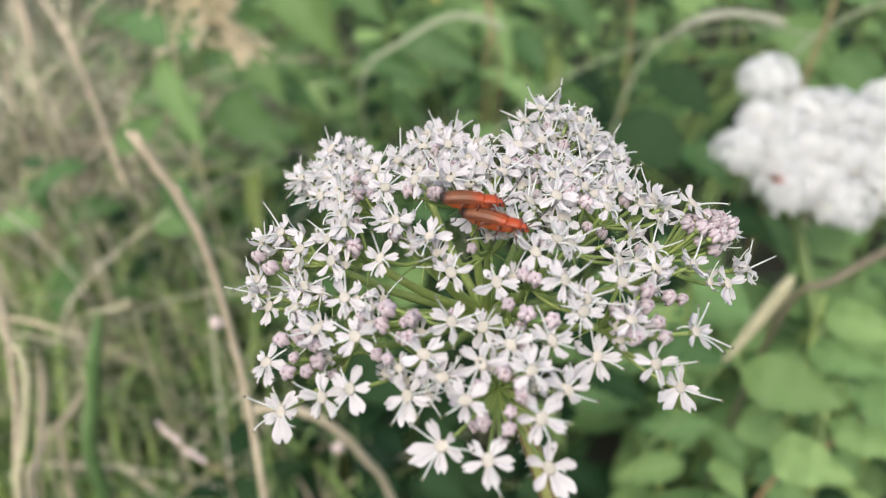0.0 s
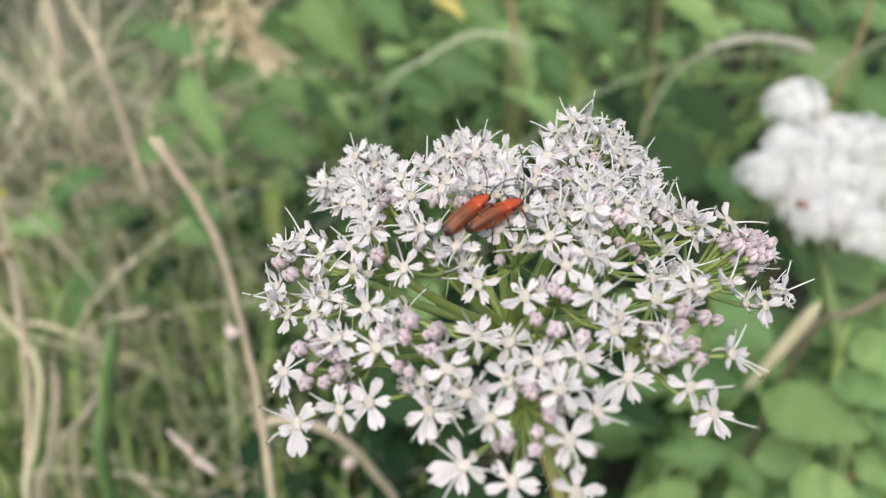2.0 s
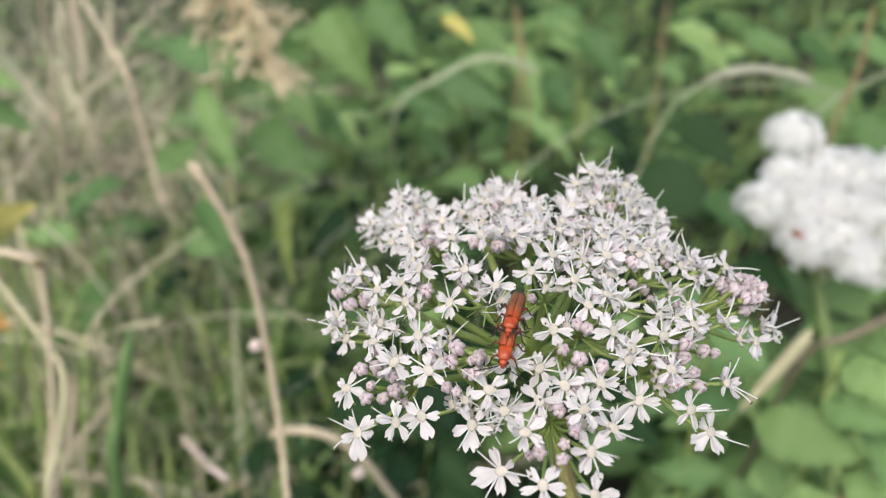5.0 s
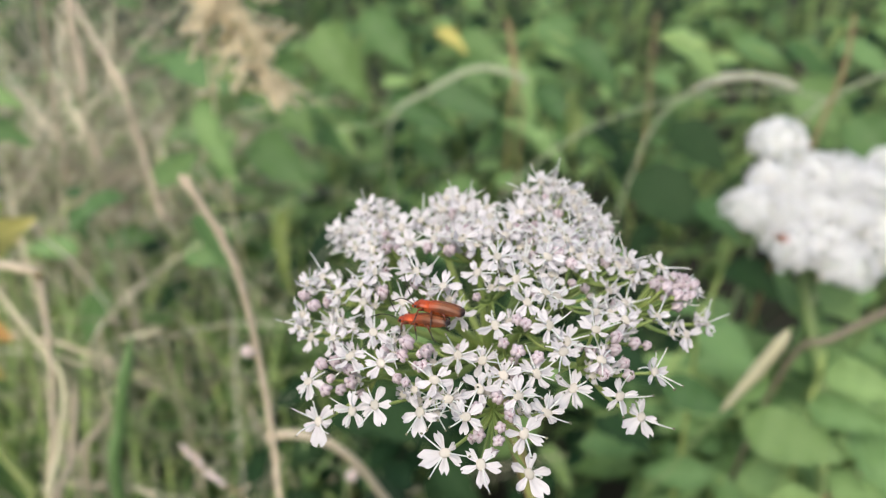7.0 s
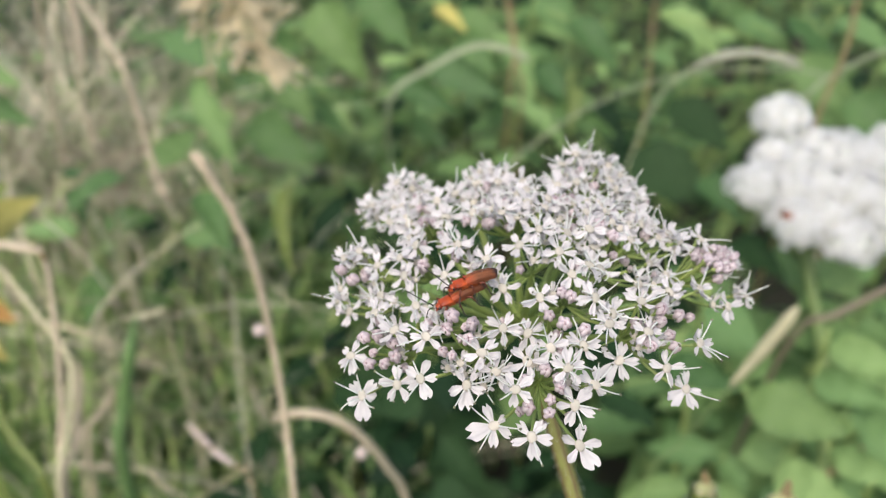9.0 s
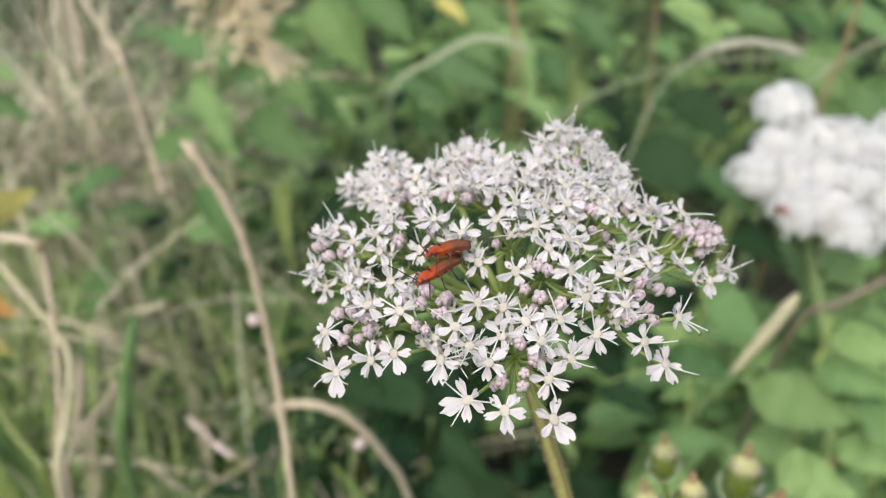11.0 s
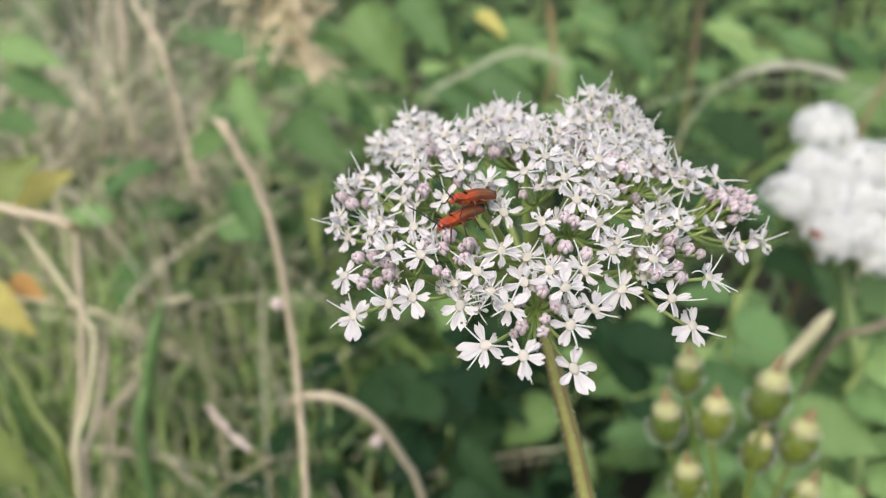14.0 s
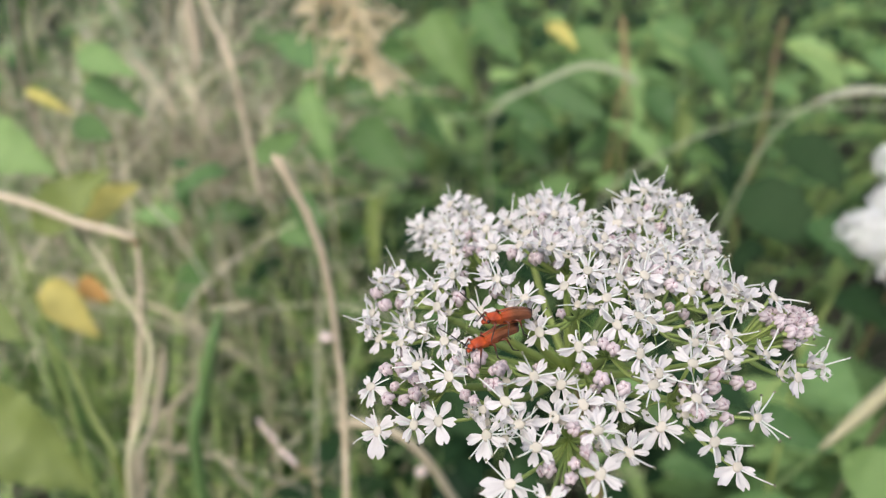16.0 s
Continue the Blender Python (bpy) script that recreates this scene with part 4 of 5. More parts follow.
def small_umbel(hub, open_ones, closed):
    """One small umbel: its hub, its open florets (place, spin, outer petal) and its buds, in millimetres from HUB."""
    ob, rnd = flower, rnd_umbel
    hub = Vector(hub) / 1000
    ray = smooth_line([(0, 0, 0), hub * 0.5 + Vector((0, 0, -0.0015)), hub], 6)
    part("ray", tube("ray", ray, (0.00100, 0.00072), GREEN, 8), ob)
    add_bracteoles(ob, hub, rnd)
    for x, y, z, spin, big in open_ones:
        p = Vector((x, y, z)) / 1000
        n_ = facing(p, hub)
        add_floret(ob, p, n_, spin, big, hub, rnd, petals, outer, stamens, disc_me)
    for x, y, z in closed:
        p = Vector((x, y, z)) / 1000
        n_ = facing(p, hub)
        add_bud(ob, p, n_, hub, rnd, buds)
    if hub.x > 0.029:
        for k in range(26):
            r, a = 0.0046 * math.sqrt(k / 26), 2.4 * k
            p = Vector((0.0398 + r * math.cos(a), -0.0025 + r * math.sin(a), 0.0258 - 70 * r * r - rnd.uniform(0, 0.0012)))
            add_bud(ob, p, facing(p, hub), hub, rnd, buds, rnd.uniform(0.6, 0.85))
    taken = [Vector(q[:3]) / 1000 for q in (*open_ones, *closed)]
    middle = sum(taken, Vector()) / len(taken)
    # the crowded far side holds more florets, set deeper between those that stand free
    free = list(taken)
    if middle.y > -0.002 and middle.x < 0.03:
        for k in range(50):
            a, r = rnd.uniform(0, 6.28), rnd.uniform(0.0008, 0.0030)
            q = rnd.choice(free)
            near = [w for w in free if 0 < (w - q).length < 0.0125] or [q]
            q = q.lerp(rnd.choice(near), rnd.uniform(0.1, 0.6))
            p = q + Vector((r * math.cos(a), r * math.sin(a), -rnd.uniform(0.0002, 0.0024)))
            if min((p - w).length for w in taken) < 0.0023:
                continue
            taken.append(p)
            if rnd.random() < 0.74:
                add_floret(ob, p, facing(p, hub), rnd.uniform(0, 360), rnd.uniform(0.8, 1.0), hub, rnd, petals, outer, stamens, disc_me)
            else:
                add_bud(ob, p, facing(p, hub), hub, rnd, buds)
    else:
        # small late buds low between the open florets
        for k in range(11):
            p = rnd.choice(free).lerp(hub, rnd.uniform(0.08, 0.38)) + Vector((rnd.uniform(-1, 1), rnd.uniform(-1, 1), 0)) * 0.0026
            if min((p - w).length for w in taken) > 0.0023:
                taken.append(p)
                if rnd.random() < 0.6:
                    add_floret(ob, p, facing(p, hub), rnd.uniform(0, 360), 0.9, hub, rnd, petals, outer, stamens, disc_me, True)
                else:
                    add_bud(ob, p, facing(p, hub), hub, rnd, buds, 0.78)


def add_bracteoles(ob, hub, rnd):
    for k in range(4):
        a = 1.57 * k + rnd.uniform(-0.4, 0.4)
        d = Vector((math.cos(a), math.sin(a), -0.5))
        line = smooth_line([hub, hub + d * 0.002, hub + d * 0.0042 + Vector((0, 0, -0.0006))], 2)
        part("bracteole", tube("bracteole", line, (0.0003, 0.00006), GREEN, 4), ob)


def pedicel(ob, p, n_, hub):
    mid = (p + hub) / 2 + (p - hub).length * 0.08 * Vector((0, 0, -1)) + n_ * -0.0008
    part("pedicel", tube("pedicel", smooth_line([hub, mid, p - n_ * 0.0011], 4), 0.00034, GREEN, 6), ob)


def add_floret(ob, p, n_, spin, big, hub, rnd, petals, outer, stamens, disc_me, folded=False):
    """An open floret on its stalk; folded: one whose petals still stand half closed."""
    pedicel(ob, p, n_, hub)
    base = basis(p, (1, 0, 0), n_)
    fl = part("floret", disc_me, ob, m=base @ pose(0, 0, 0, 0, 0, spin) @ Matrix.Scale(0.8 if folded else 1.0, 4))
    for k in range(5):
        tilt = rnd.uniform(-14, 24)
        s = rnd.uniform(0.84, 1.06)
        me = rnd.choice(petals)
        wide = rnd.uniform(0.82, 1.12)
        if folded or rnd.random() < 0.12:
            tilt, wide = rnd.uniform(-75, -30), wide * 0.8
        if k == 0 and big > 1.02:
            me, s, wide, tilt = rnd.choice(outer), big * 0.92, 0.75 + 0.2 * big / 1.2, rnd.uniform(0, 12)
        elif k in (1, 4) and big > 1.2:
            s *= 1.1
        m = pose(0, 0, 0, 0, 0, 72 * k + rnd.uniform(-9, 9)) @ pose(0.00068, 0, 0.0001, rnd.uniform(-16, 16), tilt, 0)
        part("petal", me, fl, m=m @ Matrix.Diagonal((s, s * wide, s, 1)))
    for k in range(5):
        if rnd.random() < 0.55:
            long = rnd.uniform(0.75, 1.1)
            part("stamen", rnd.choice(stamens), fl, m=pose(0, 0, 0, 0, 0, 72 * k + 36 + rnd.uniform(-14, 14))
                 @ pose(0.0003, 0, 0, rnd.uniform(-25, 25), rnd.uniform(-10, 30), 0) @ Matrix.Diagonal((long, 1, long, 1)))


def add_bud(ob, p, n_, hub, rnd, buds, size=1.0):
    pedicel(ob, p, n_, hub)
    part("bud", rnd.choice(buds), ob, m=basis(p, (1, 0, 0), n_ + Vector((rnd.uniform(-0.2, 0.2), rnd.uniform(-0.2, 0.2), 0)), size * rnd.uniform(0.85, 1.12)) @ pose(0, 0, 0, 0, 0, rnd.uniform(0, 72)))


flower = umbel_stem()
small_umbel((0.1, -33.7, 16.5),
            [(-8.7, -46.3, 17.6, 191, 1.45), (-2.4, -49.8, 19.1, 281, 1.05), (6.1, -49.5, 17, 302, 1.3), (4.8, -46.5, 23.8, 260, 1), (-3, -37.6, 25.1, 289, 0.97), (-5.4, -43.5, 24, 185, 0.89), (3.8, -40.6, 26.9, 19, 0.91), (9.3, -39.8, 22.1, 147, 0.86)],
            [(-3.4, -40.5, 23.2), (-2.9, -45.3, 21.6), (0.5, -47.3, 22.6), (0.9, -44.9, 23.3), (2.4, -44.1, 25.5), (0.3, -38.7, 24.3)])
small_umbel((17.2, -22.3, 17.7),
            [(28.9, -31.8, 13.7, 219, 1.35), (23.4, -33.9, 21.2, 235, 1), (14.8, -32.6, 21.4, 220, 1.3), (18.9, -24.7, 29.4, 17, 1), (30.6, -28.1, 22.4, 234, 0.89), (19.6, -30.4, 26.9, 156, 1)],
            [(23.4, -23.8, 27.1), (20.4, -32, 24.8), (25.3, -30.7, 23.7), (24.8, -27.7, 23.9), (18.3, -26.6, 25.7), (23.3, -25.4, 25.3), (20.8, -27.8, 25.5), (20.1, -30, 24.4)])
small_umbel((2.5, -23.5, 20.1),
            [(7.6, -33.1, 25.2, 302, 1), (-2.4, -29.3, 24.4, 240, 0.98), (1.4, -34.1, 25.4, 303, 0.91)],
            [(1.4, -28, 28), (4, -30.2, 28), (7.8, -31, 27.6)])
small_umbel((-23.7, -23.4, 13.1),
            [(-33.5, -35.8, 12.7, 280, 1.35), (-36.3, -29.5, 16.9, 352, 1), (-32.1, -23.5, 23, 177, 0.95), (-27.6, -29.9, 24.5, 21, 0.93), (-26.7, -36.6, 16.9, 97, 0.98), (-23.9, -23.5, 25.2, 118, 0.95)],
            [(-32.4, -32.8, 18.2), (-32, -29.3, 17.8), (-27.4, -33, 20.7), (-29.4, -33, 18.6), (-33.9, -27.7, 20.2), (-31.3, -27.1, 20.5), (-28, -29.9, 21), (-31.3, -23.5, 21.3)])
small_umbel((-11.5, -27.8, 16.3),
            [(-22.3, -36.8, 18.9, 294, 1.1), (-13.7, -38.6, 19.4, 271, 1.2), (-11.2, -36, 25.3, 341, 1), (-8.6, -38.1, 22.7, 23, 0.95)],
            [(-18.3, -34.1, 23.5), (-16.6, -35.8, 24.2), (-12.9, -28.7, 26.1), (-17.9, -29.7, 25.3), (-13.6, -32.5, 25.3)])
small_umbel((-12.4, -21.8, 19.7),
            [(-21.5, -32, 25.1, 317, 1), (-22.3, -22.7, 23.9, 313, 0.88), (-7.2, -29, 25.1, 286, 0.98)],
            [(-17, -28.7, 27.6), (-13.3, -31.2, 27.9)])
small_umbel((-28.3, -10.6, 13.6),
            [(-31.6, -16.5, 21.4, 284, 1), (-40.8, -11.5, 18.8, 313, 0.85), (-38.4, -15.3, 15.8, 254, 0.85), (-40.8, -13.7, 17.7, 267, 0.91)],
            [(-37.9, -12.4, 22.3), (-35.6, -9.7, 20.9)])
small_umbel((-21.3, -8.9, 20.6),
            [(-24.7, -10.3, 30.1, 264, 1), (-32.6, -11.7, 25.6, 181, 0.92), (-28, -10.1, 26.7, 73, 0.9), (-26.9, -15, 25.8, 290, 0.9), (-26.3, -4.8, 28, 121, 0.94)],
            [(-23.1, -13.4, 27.6)])
small_umbel((-21.1, 8.3, 18.4),
            [(-38.6, 22.8, 17, 53, 0.95), (-31.2, 18.5, 23, 161, 0.97), (-21.3, 10.1, 27.8, 84, 0.9), (-31.9, 8.4, 22.7, 287, 0.93), (-27.9, 11.6, 24.7, 182, 0.89), (-19, 2.8, 28.4, 5, 0.99), (-24, 18.1, 24.7, 309, 0.92), (-27.7, 25.9, 22.8, 30, 0.98), (-31.3, 23.0, 24.5, 66, 0.91)],
            [(-24, 2.2, 27.4), (-25.5, 11.7, 24.6)])
small_umbel((-12.3, 15.8, 20.1),
            [(-13.7, 20.2, 27.5, 132, 0.99), (-6.2, 21.6, 28.7, 143, 0.99), (-17.2, 15.3, 26.6, 200, 0.89), (-11.4, 23.0, 28.0, 297, 0.86), (-7.5, 15.4, 30.1, 240, 0.93)],
            [])
small_umbel((-3.4, 2.1, 24.8),
            [(-13.3, -1, 32.5, 266, 0.95), (-7.2, -3.2, 34.5, 246, 0.92), (-3.6, 6.3, 32.7, 79, 0.95), (-1.7, 15.8, 30.4, 38, 0.95), (1.9, 0.5, 33.2, 228, 0.91), (2.7, 3.2, 34, 287, 0.88)],
            [(-10.2, -2.4, 30.8), (-9.6, -3.2, 31.6), (-10.8, 6.3, 30.5)])
small_umbel((-30.1, -3.8, 15.8),
            [(-40.6, -4.1, 21.5, 140, 0.97), (-37.2, -4.3, 23.7, 136, 0.96)],
            [(-41.2, -6.8, 20.3), (-37.8, -2.8, 21.8)])
small_umbel((-11.5, -11.9, 23.5),
            [(-16.3, -12.8, 32.5, 293, 1), (-18.6, -17, 27.9, 282, 1), (-10.6, -17.1, 32.3, 220, 0.99)],
            [(-16.5, -13.1, 29.9)])
small_umbel((-0.7, -11.1, 24.7),
            [(-3.9, -12, 32.3, 252, 1), (-7.2, -21.5, 28.7, 299, 1), (0, -9.6, 34.7, 260, 0.97), (3.7, -15.1, 33.4, 55, 0.96), (5.9, -8.7, 33.4, 305, 0.91)],
            [(-3.9, -18, 30.9)])
small_umbel((8.6, -0.4, 24.9),
            [(8.9, 4.8, 31.8, 199, 0.92), (10.9, 0.2, 32.7, 345, 0.9), (10.4, -7.6, 33.8, 144, 0.85), (15.1, 0.7, 32.7, 151, 0.94), (14.2, 4.2, 32.1, 119, 0.88)],
            [(8.4, 1.7, 31.4), (6.8, 6.9, 31.6)])
small_umbel((11.1, 14.4, 23.5),
            [(10.3, 14, 31.8, 336, 1), (7.8, 22.8, 30.9, 332, 0.9), (16.1, 19.6, 32.6, 355, 0.88), (19.4, 13.4, 30.3, 296, 0.87), (23.3, 19.6, 26.4, 145, 0.86), (10.9, 23.9, 33.2, 308, 0.97), (5.4, 11, 32.5, 6, 0.99), (14.3, 25.0, 32.6, 240, 0.89), (21.1, 20, 30.2, 70, 0.95), (24.7, 15, 27.7, 120, 0.95), (23.3, 10, 27.5, 20, 0.92), (18.6, 22, 31.8, 200, 0.9)],
            [])
small_umbel((20, -0.9, 22.5),
            [(30.2, -4.3, 29.3, 50, 0.93), (22.8, 0.1, 30.2, 92, 0.92), (26, 0.6, 29.2, 199, 0.87), (22.4, 5.5, 29.0, 310, 0.9)],
            [(15.1, -0.7, 31.2), (17.1, 3.2, 30.7)])
small_umbel((30.1, -4.3, 17.5),
            [(40.1, -13.9, 19.9, 248, 1.1), (36.1, 0, 27, 311, 0.89), (44.7, 0.5, 20.6, 160, 0.86), (46.8, -5.5, 16.2, 0, 0.88), (28.8, -0.9, 28.7, 281, 0.92)],
            [(33.3, -7.5, 28.1), (36, -7.9, 27.5), (38.4, -8.3, 26), (39.1, -8, 22.6), (41.8, 0, 23.9)])
small_umbel((22.1, -12.8, 18.3),
            [(33.5, -13.8, 24.1, 254, 1), (27.3, -10, 24.5, 123, 0.99), (25.6, -19.2, 27.5, 320, 0.92)],
            [(27.7, -22, 24.2), (31, -19.3, 21.3)])
small_umbel((5.7, -18, 22.5),
            [(-0.2, -24, 28.8, 283, 1), (9.9, -25.2, 30.3, 263, 1), (9.6, -17.2, 31.9, 163, 0.95), (5.8, -20.6, 32.1, 309, 0.9), (13.4, -26.2, 27.5, 285, 0.91), (12.7, -28.4, 26.7, 213, 0.96), (11.9, -17, 30.9, 327, 0.98)],
            [(5.6, -24.3, 29.8), (3.8, -23.5, 30.2)])
small_umbel((13.8, -7.3, 22.2),
            [(19.1, -8.3, 31.8, 315, 1), (11.8, -9.2, 30.4, 180, 0.95), (24.1, -7.1, 25.3, 251, 0.85), (20.1, -16.1, 26.6, 14, 0.87)],
            [(15.6, -7.2, 32.2)])


# ---- green fruits close by ----


def fruits():
    rnd = random.Random(9)
    foot = Vector((0.027, 0.012, -0.01))
    hub = Vector((0.0275, 0.0205, 0.822))
    ob = thing("seed_umbel", "green oval hogweed fruits with cream caps on short stalks", "seed head", place=foot)
    part("stem", tube("stem", smooth_line([hub - foot, (0.0, 0.004, 0.77), (0, 0, 0.4), (0, 0, 0)], 5), (0.0009, 0.0022), PODG, 8), ob)
    def oval(u, a):
        return (1 + 0.05 * math.cos(8 * a)) * (0.80 + 0.26 * u)
    body = mesh_of("fruit", *ball_data((0, 0, 0), (0.0020, 0.0015, 0.0024), 9, 20, oval), PODG)
    def capshape(u, a):
        return (1 + 0.10 * math.cos(2 * a) + 0.05 * math.cos(7 * a)) * (1.12 - 0.50 * u)
    dome = [(ball_data((0, 0, 0), (0.00152, 0.00130, 0.00150), 7, 16, capshape), 0)]
    for k in range(5):
        tooth = ball_data((0, 0, 0), (0.00030, 0.00045, 0.00036), 5, 8)
        dome.append((moved(tooth, pose(0, 0, 0, 0, 0, 72 * k) @ pose(0.00128, 0, -0.0001 + 0.0002 * (k % 2))), 1))
    dv, df, ds = join_data(dome)
    cap = mesh_of("cap", dv, df, [CAP, SHEATH], ds)
    style = tube("style", smooth_line([(0, 0, 0), (0.0001, 0, 0.0006), (0.0002, 0, 0.0012), (0.0003, 0, 0.0016)], 3), (0.0007, 0.00024), RUST, 6)
    def hair(k):
        a, h = 2.4 * k, rnd.uniform(-0.0022, 0.0020)
        q = Vector((0.0020 * math.cos(a), 0.0015 * math.sin(a), 0)) * math.sqrt(1 - (h / 0.0026) ** 2) + Vector((0, 0, h))
        return tube_data([q * 0.95, q * 1.22 + Vector((0, 0, 0.0002))], (0.00005, 0.00002), 3)
    hv, hf = join_data([(hair(k), 0) for k in range(90)])[:2]
    hairs = mesh_of("hairs", hv, hf, FILAMENT)
    for x, y, z, size in [(0.0212, 0.0330, 0.8414, 0.86), (0.0296, 0.0318, 0.8402, 1.10), (0.0192, 0.0293, 0.8377, 0.94), (0.0246, 0.0312, 0.8370, 0.94), (0.0334, 0.0300, 0.8358, 1.0), (0.0298, 0.0304, 0.8334, 0.86),
                          (0.0222, 0.0268, 0.8318, 0.9), (0.0340, 0.0262, 0.8312, 0.9)]:
        p = Vector((x, y, z))
        up = ((p - hub).normalized() * 0.5 + Vector((0, 0, 1))).normalized()
        part("pedicel", tube("pedicel", smooth_line([hub - foot, (hub + p) / 2 - foot + Vector((0, 0, -0.001)), p - up * 0.002 - foot], 4), 0.00030, PODG, 5), ob)
        fr = part("fruit", body, ob, m=basis(p - foot, (1, rnd.uniform(-0.3, 0.3), 0), up, size))
        part("cap", cap, fr, "cream cap", pose(0, 0, 0.0023))
        part("style", style, fr, m=pose(0, 0, 0.0034, 0, 0, rnd.uniform(0, 360)))
        part("hairs", hairs, fr)


fruits()

# ---- beetles ----


def case_mesh(side):
    """One wing case, a curved shell from the shoulder to its rounded end; side: 1 left, -1 right."""
    verts, faces = [], []
    rows, cols = 16, 14
    for i in range(rows + 1):
        t = i / rows
        x = 0.0017 - 0.0067 * t
        half = 0.00128 * (0.90 + 0.12 * math.sin(math.pi * t)) * (1 if t < 0.86 else math.sqrt(max(0.02, 1 - ((t - 0.86) / 0.14) ** 2)))
        for k in range(cols + 1):
            a = k / cols
            y = side * (0.00004 + half * math.sin(a * 1.45))
            z = 0.00118 + 0.00030 * math.sin(math.pi * min(1, t * 1.1)) * math.cos(a * 1.45) + 0.00062 * math.cos(a * 1.45) + 0.00004 * math.cos(a * 18) - 0.0006 * max(0, t - 0.3) ** 1.5 - 0.00035 * a ** 3
            verts.append((x, y, z))
    for i in range(rows):
        for k in range(cols):
            a = i * (cols + 1) + k
            faces.append((a, a + 1, a + cols + 2, a + cols + 1) if side > 0 else (a, a + cols + 1, a + cols + 2, a + 1))
    me = mesh_of("wing_case", verts, faces, CASE)
    return me


def beetle(label, place):
    ob = thing("soldier_beetle", label, "beetle", "red beetles", place=place)
    line = [Vector((0.0030 - 0.0074 * k / 28, 0, 0.00052)) for k in range(29)]
    rad = [0.00122 * math.sqrt(max(0.03, 1 - (2 * k / 28 - 0.9) ** 2 * 0.8)) * (1 - 0.07 * (k % 4 == 0)) for k in range(29)]
    part("abdomen", tube("abdomen", line, rad, ORANGE, 12, 0.75), ob)
    part("wing_case", case_mesh(1), ob, "orange-brown wing case with a black tip")
    part("wing_case", case_mesh(-1), ob, "orange-brown wing case with a black tip")
    def shield(u, a):
        flare = 1 + 0.10 * math.exp(-((u - 0.5) / 0.12) ** 2)
        return flare * (abs(math.cos(a)) ** 3.4 + abs(math.sin(a)) ** 3.4) ** (-1 / 3.4) * (1 - 0.07 * math.cos(a)) * (1 - 0.05 * math.cos(2 * a) ** 2)
    part("pronotum", mesh_of("pronotum", *ball_data((0.0028, 0, 0.00120), (0.00118, 0.00104, 0.00046), 10, 28, shield), RED), ob)
    head = part("head", mesh_of("head", *join_data([(ball_data((0.0041, 0, 0.00076), (0.00070, 0.00076, 0.00050), 7, 14), 0), (ball_data((0.0047, 0, 0.00050), (0.00036, 0.00044, 0.00034), 5, 10), 0)])[:2], RED), ob)
    for side in (1, -1):
        part("eye", mesh_of("eye", *ball_data((0.00425, side * 0.00070, 0.00092), 0.00025, 6, 10), EYE), head)
        line = smooth_line([(0.0045, side * 0.0003, 0.00085), (0.0057, side * 0.0009, 0.0020), (0.0068, side * 0.0022, 0.0030), (0.0078, side * 0.0040, 0.0036)], 6)
        part("antenna", tube("antenna", line, [0.00010 if k % 2 else 0.00008 for k in range(len(line))], DARK, 6), head)
        for x, reach, back in ((0.0028, 0.0018, 0.0012), (0.0012, 0.0020, -0.0004), (-0.0003, 0.0020, -0.0020)):
            hip = Vector((x, side * 0.0006, 0.0004))
            knee = hip + Vector((back * 0.55, side * reach * 0.6, 0.0006))
            foot = hip + Vector((back, side * reach, -0.0014))
            leg = part("leg", tube("leg", [hip, (hip + knee) / 2 + Vector((0, 0, 0.0001)), knee, knee.lerp(foot, 0.5)], (0.00024, 0.00025, 0.00019, 0.00012), LEG, 7), ob)
            part("shin", tube("shin", [knee.lerp(foot, 0.45), foot, foot + Vector((back * 0.35, side * 0.0006, -0.0001))], (0.00013, 0.00011, 0.00008), DARK, 6), leg)
    return ob


male = beetle("red-orange soldier beetle with black-tipped wing cases, riding on another", (0, 0, 0.9))
female = beetle("red-orange soldier beetle with black-tipped wing cases, walking on the umbel", (0, 0, 0.9))
male.scale = (1.03, 1.06, 1.22)
female.scale = (1.12, 1.05, 1.2)
far = beetle("red-orange soldier beetle half hidden in the far umbel", (0.253, 0.5084, 0.57))

far.scale = (1.4, 2.0, 1.5)

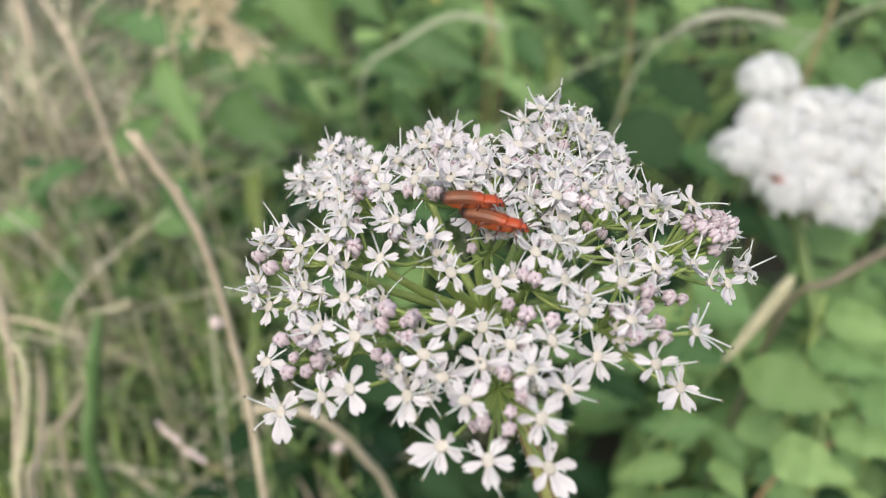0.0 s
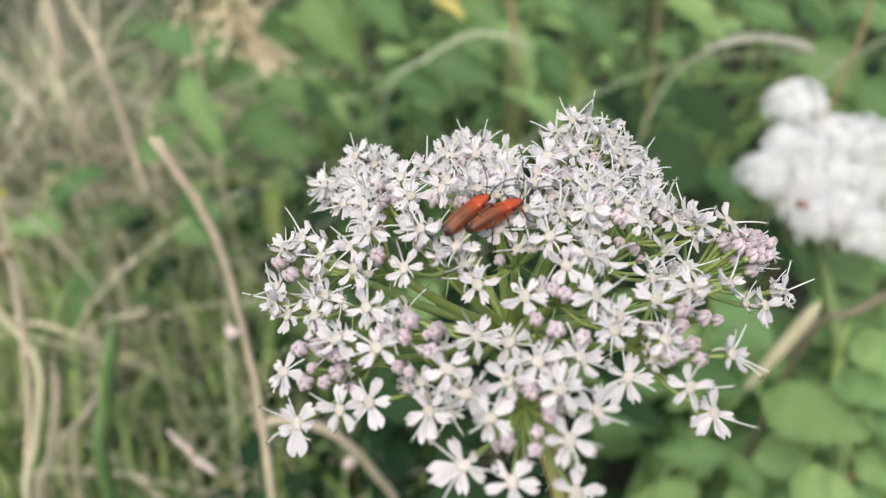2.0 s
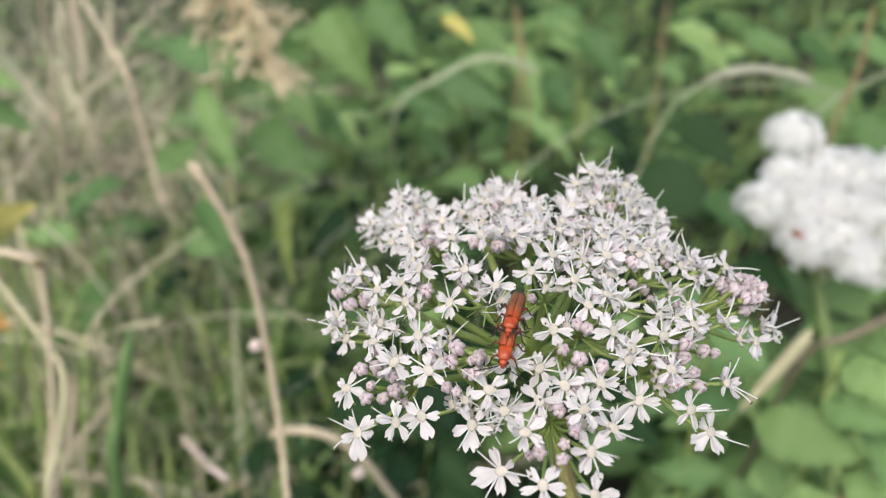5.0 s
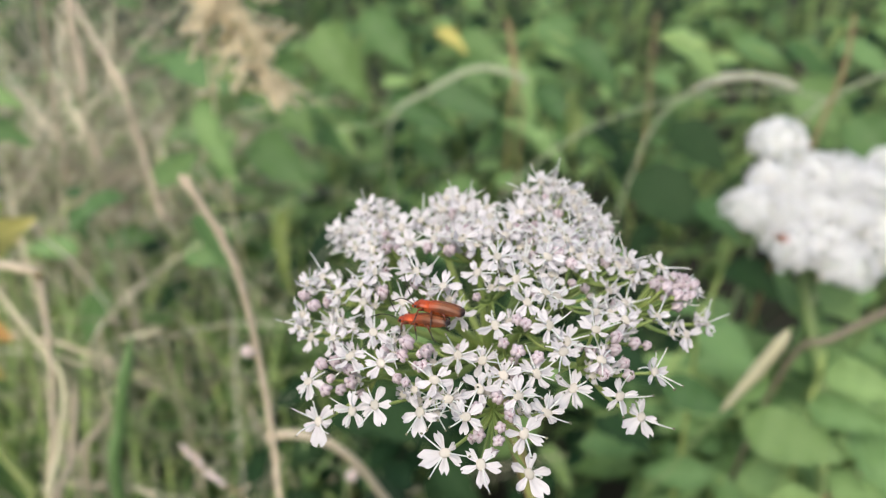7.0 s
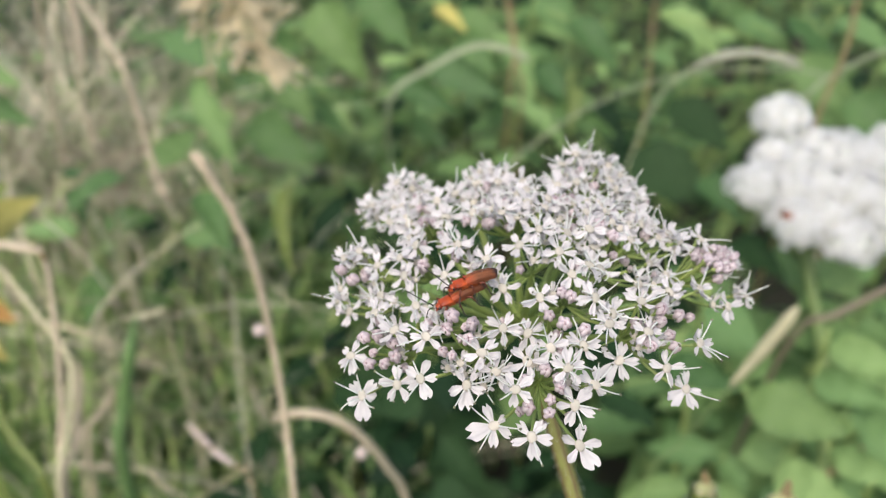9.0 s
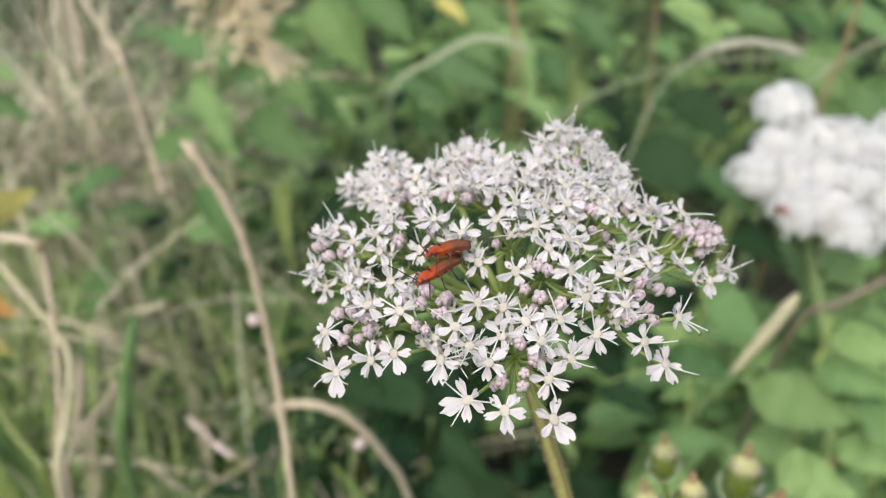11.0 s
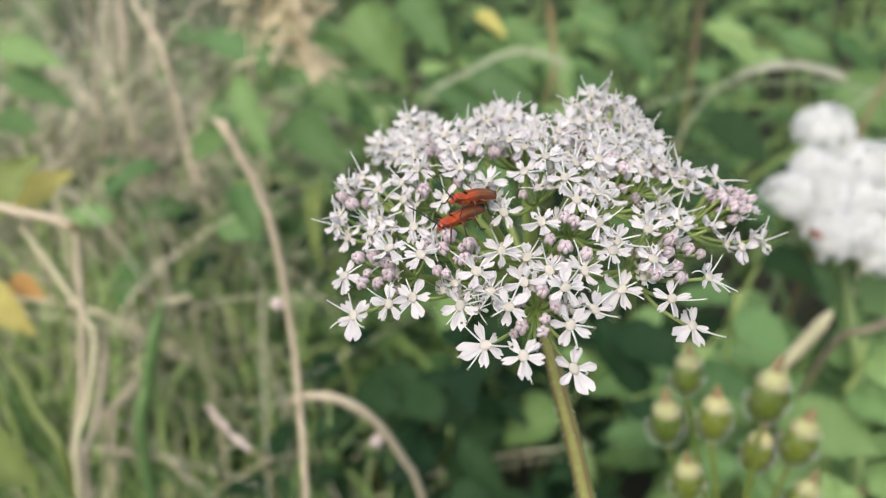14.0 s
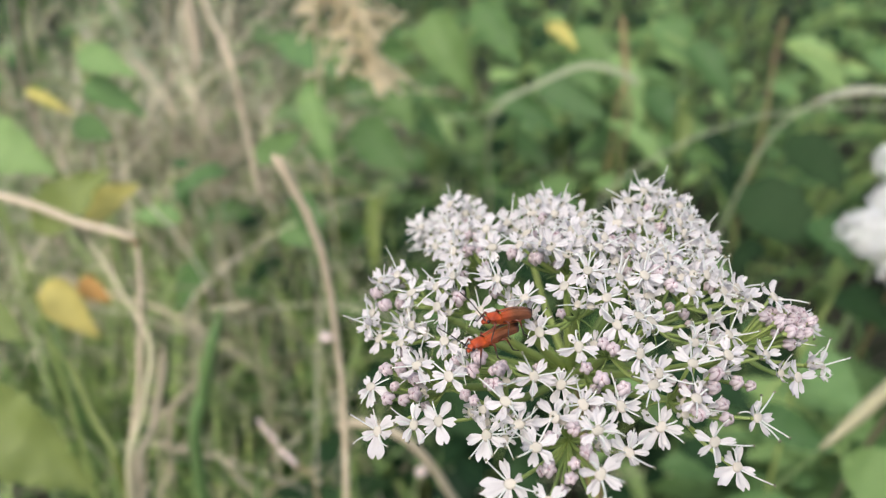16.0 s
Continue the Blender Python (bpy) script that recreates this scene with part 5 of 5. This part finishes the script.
# seconds, place, heading and pitch in degrees
MALE = [
    (0, 0.00460, 0.10304, 0.82933, -6.0, -1.3),
    (0.5, 0.00485, 0.10340, 0.82927, -12.1, -2.0),
    (1, 0.00309, 0.10194, 0.82913, 13.6, 3.2),
    (1.5, 0.00036, 0.10408, 0.82889, 36.0, 19.5),
    (2, -0.00063, 0.10370, 0.82807, 45.2, 16.6),
    (2.5, -0.00122, 0.10273, 0.82814, 44.6, 12.6),
    (3, -0.00114, 0.10239, 0.82780, 22.0, 8.0),
    (3.5, -0.00049, 0.10284, 0.82702, -35.0, 6.0),
    (4, 0.00214, 0.10383, 0.82772, -91.1, -9.1),
    (4.5, 0.00296, 0.10007, 0.82712, -112.3, -13.2),
    (5, 0.00098, 0.09169, 0.82537, -103.5, -5.6),
    (5.2, 0.00027, 0.09082, 0.82477, -93.6, -1.9),
    (6.25, -0.00191, 0.09192, 0.82462, -144.8, 0.3),
    (7.3, -0.00409, 0.09301, 0.82447, -195.9, 2.5),
    (7.5, -0.00628, 0.09288, 0.82372, -186.9, 1.1),
    (8, -0.00690, 0.09342, 0.82420, -193.0, 2.2),
    (8.5, -0.00697, 0.09347, 0.82368, -183.2, 0.4),
    (9, -0.00467, 0.09353, 0.82418, -152.5, -4.3),
    (9.5, -0.00459, 0.09459, 0.82484, -147.0, 4.0),
    (12, -0.00453, 0.09414, 0.82473, -141.6, 11.6),
    (12.5, -0.00453, 0.09416, 0.82471, -141.6, 11.6),
    (13, -0.00451, 0.09411, 0.82473, -141.6, 11.6),
    (13.5, -0.00457, 0.09417, 0.82473, -141.6, 11.6),
    (14, -0.00457, 0.09378, 0.82462, -141.6, 11.6),
    (14.5, -0.00448, 0.09405, 0.82462, -141.6, 11.6),
    (15, -0.00454, 0.09405, 0.82470, -141.6, 11.6),
    (15.5, -0.00454, 0.09404, 0.82470, -141.6, 11.6),
    (16, -0.00459, 0.09405, 0.82469, -141.6, 11.6),
]
FEMALE = [
    (0, 0.00808, 0.10034, 0.82741, -19.4, -3.5),
    (0.5, 0.00815, 0.09992, 0.82744, -25.9, -7.6),
    (1, 0.00736, 0.10034, 0.82746, -1.9, -0.2),
    (1.5, 0.00535, 0.10473, 0.82789, 23.9, 14.2),
    (2, 0.00366, 0.10496, 0.82732, 34.2, 9.4),
    (2.5, 0.00276, 0.10263, 0.82698, 20.0, 4.0),
    (3, 0.00242, 0.10021, 0.82645, -20.0, 6.0),
    (3.5, 0.00181, 0.09972, 0.82502, -49.6, -4.3),
    (4, 0.00143, 0.09927, 0.82490, -103.9, -13.4),
    (4.5, 0.00099, 0.09599, 0.82373, -107.8, -15.5),
    (5, 0.00008, 0.08823, 0.82270, -99.5, -20.3),
    (5.2, -0.00080, 0.08704, 0.82120, -97.7, -20.3),
    (6.25, -0.00401, 0.09009, 0.82139, -150.7, -15.5),
    (7.3, -0.00721, 0.09314, 0.82157, -203.7, -10.6),
    (7.5, -0.00854, 0.09312, 0.82153, -198.9, -10.0),
    (8, -0.00916, 0.09380, 0.82153, -196.7, -11.4),
    (8.5, -0.00926, 0.09368, 0.82153, -197.4, -11.3),
    (9, -0.00707, 0.09213, 0.82148, -150.0, -12.0),
    (9.5, -0.00595, 0.09221, 0.82185, -136.0, -8.0),
    (12, -0.00641, 0.09166, 0.82158, -134.3, 0.1),
    (12.5, -0.0063, 0.09175, 0.82158, -134.3, 0.1),
    (13, -0.00645, 0.09172, 0.82159, -134.3, 0.1),
    (13.5, -0.00658, 0.09170, 0.82155, -134.3, 0.1),
    (14, -0.00654, 0.09166, 0.82155, -134.3, 0.1),
    (14.5, -0.0064, 0.09174, 0.82150, -134.3, 0.1),
    (15, -0.00660, 0.09168, 0.82154, -134.3, 0.1),
    (15.5, -0.00661, 0.09166, 0.82153, -134.3, 0.1),
    (16, -0.00663, 0.09170, 0.82154, -134.3, 0.1),
]


def beetle_pose(x, y, z, heading, pitch):
    return pose(x, y, z, 0, 0, heading) @ pose(0, 0, 0, 0, -pitch, 0) @ pose(0, 0, -0.0011)


# the one on the far umbel stays put, then creeps down its side
FAR = [(0, 0.253, 0.5084, 0.57, 45, 20, 10), (8.5, 0.253, 0.5084, 0.57, 45, 20, 10), (12.5, 0.253, 0.5166, 0.5546, 45, 20, 10), (16, 0.253, 0.5166, 0.5546, 45, 20, 10)]


def motions():
    for ob, rows in ((male, MALE), (female, FEMALE)):
        walk(ob, [(t, beetle_pose(x, y, z, h, p)) for t, x, y, z, h, p in rows])
    walk(far, [(t, pose(x, y, z, rx, ry, rz)) for t, x, y, z, rx, ry, rz in FAR])


motions()
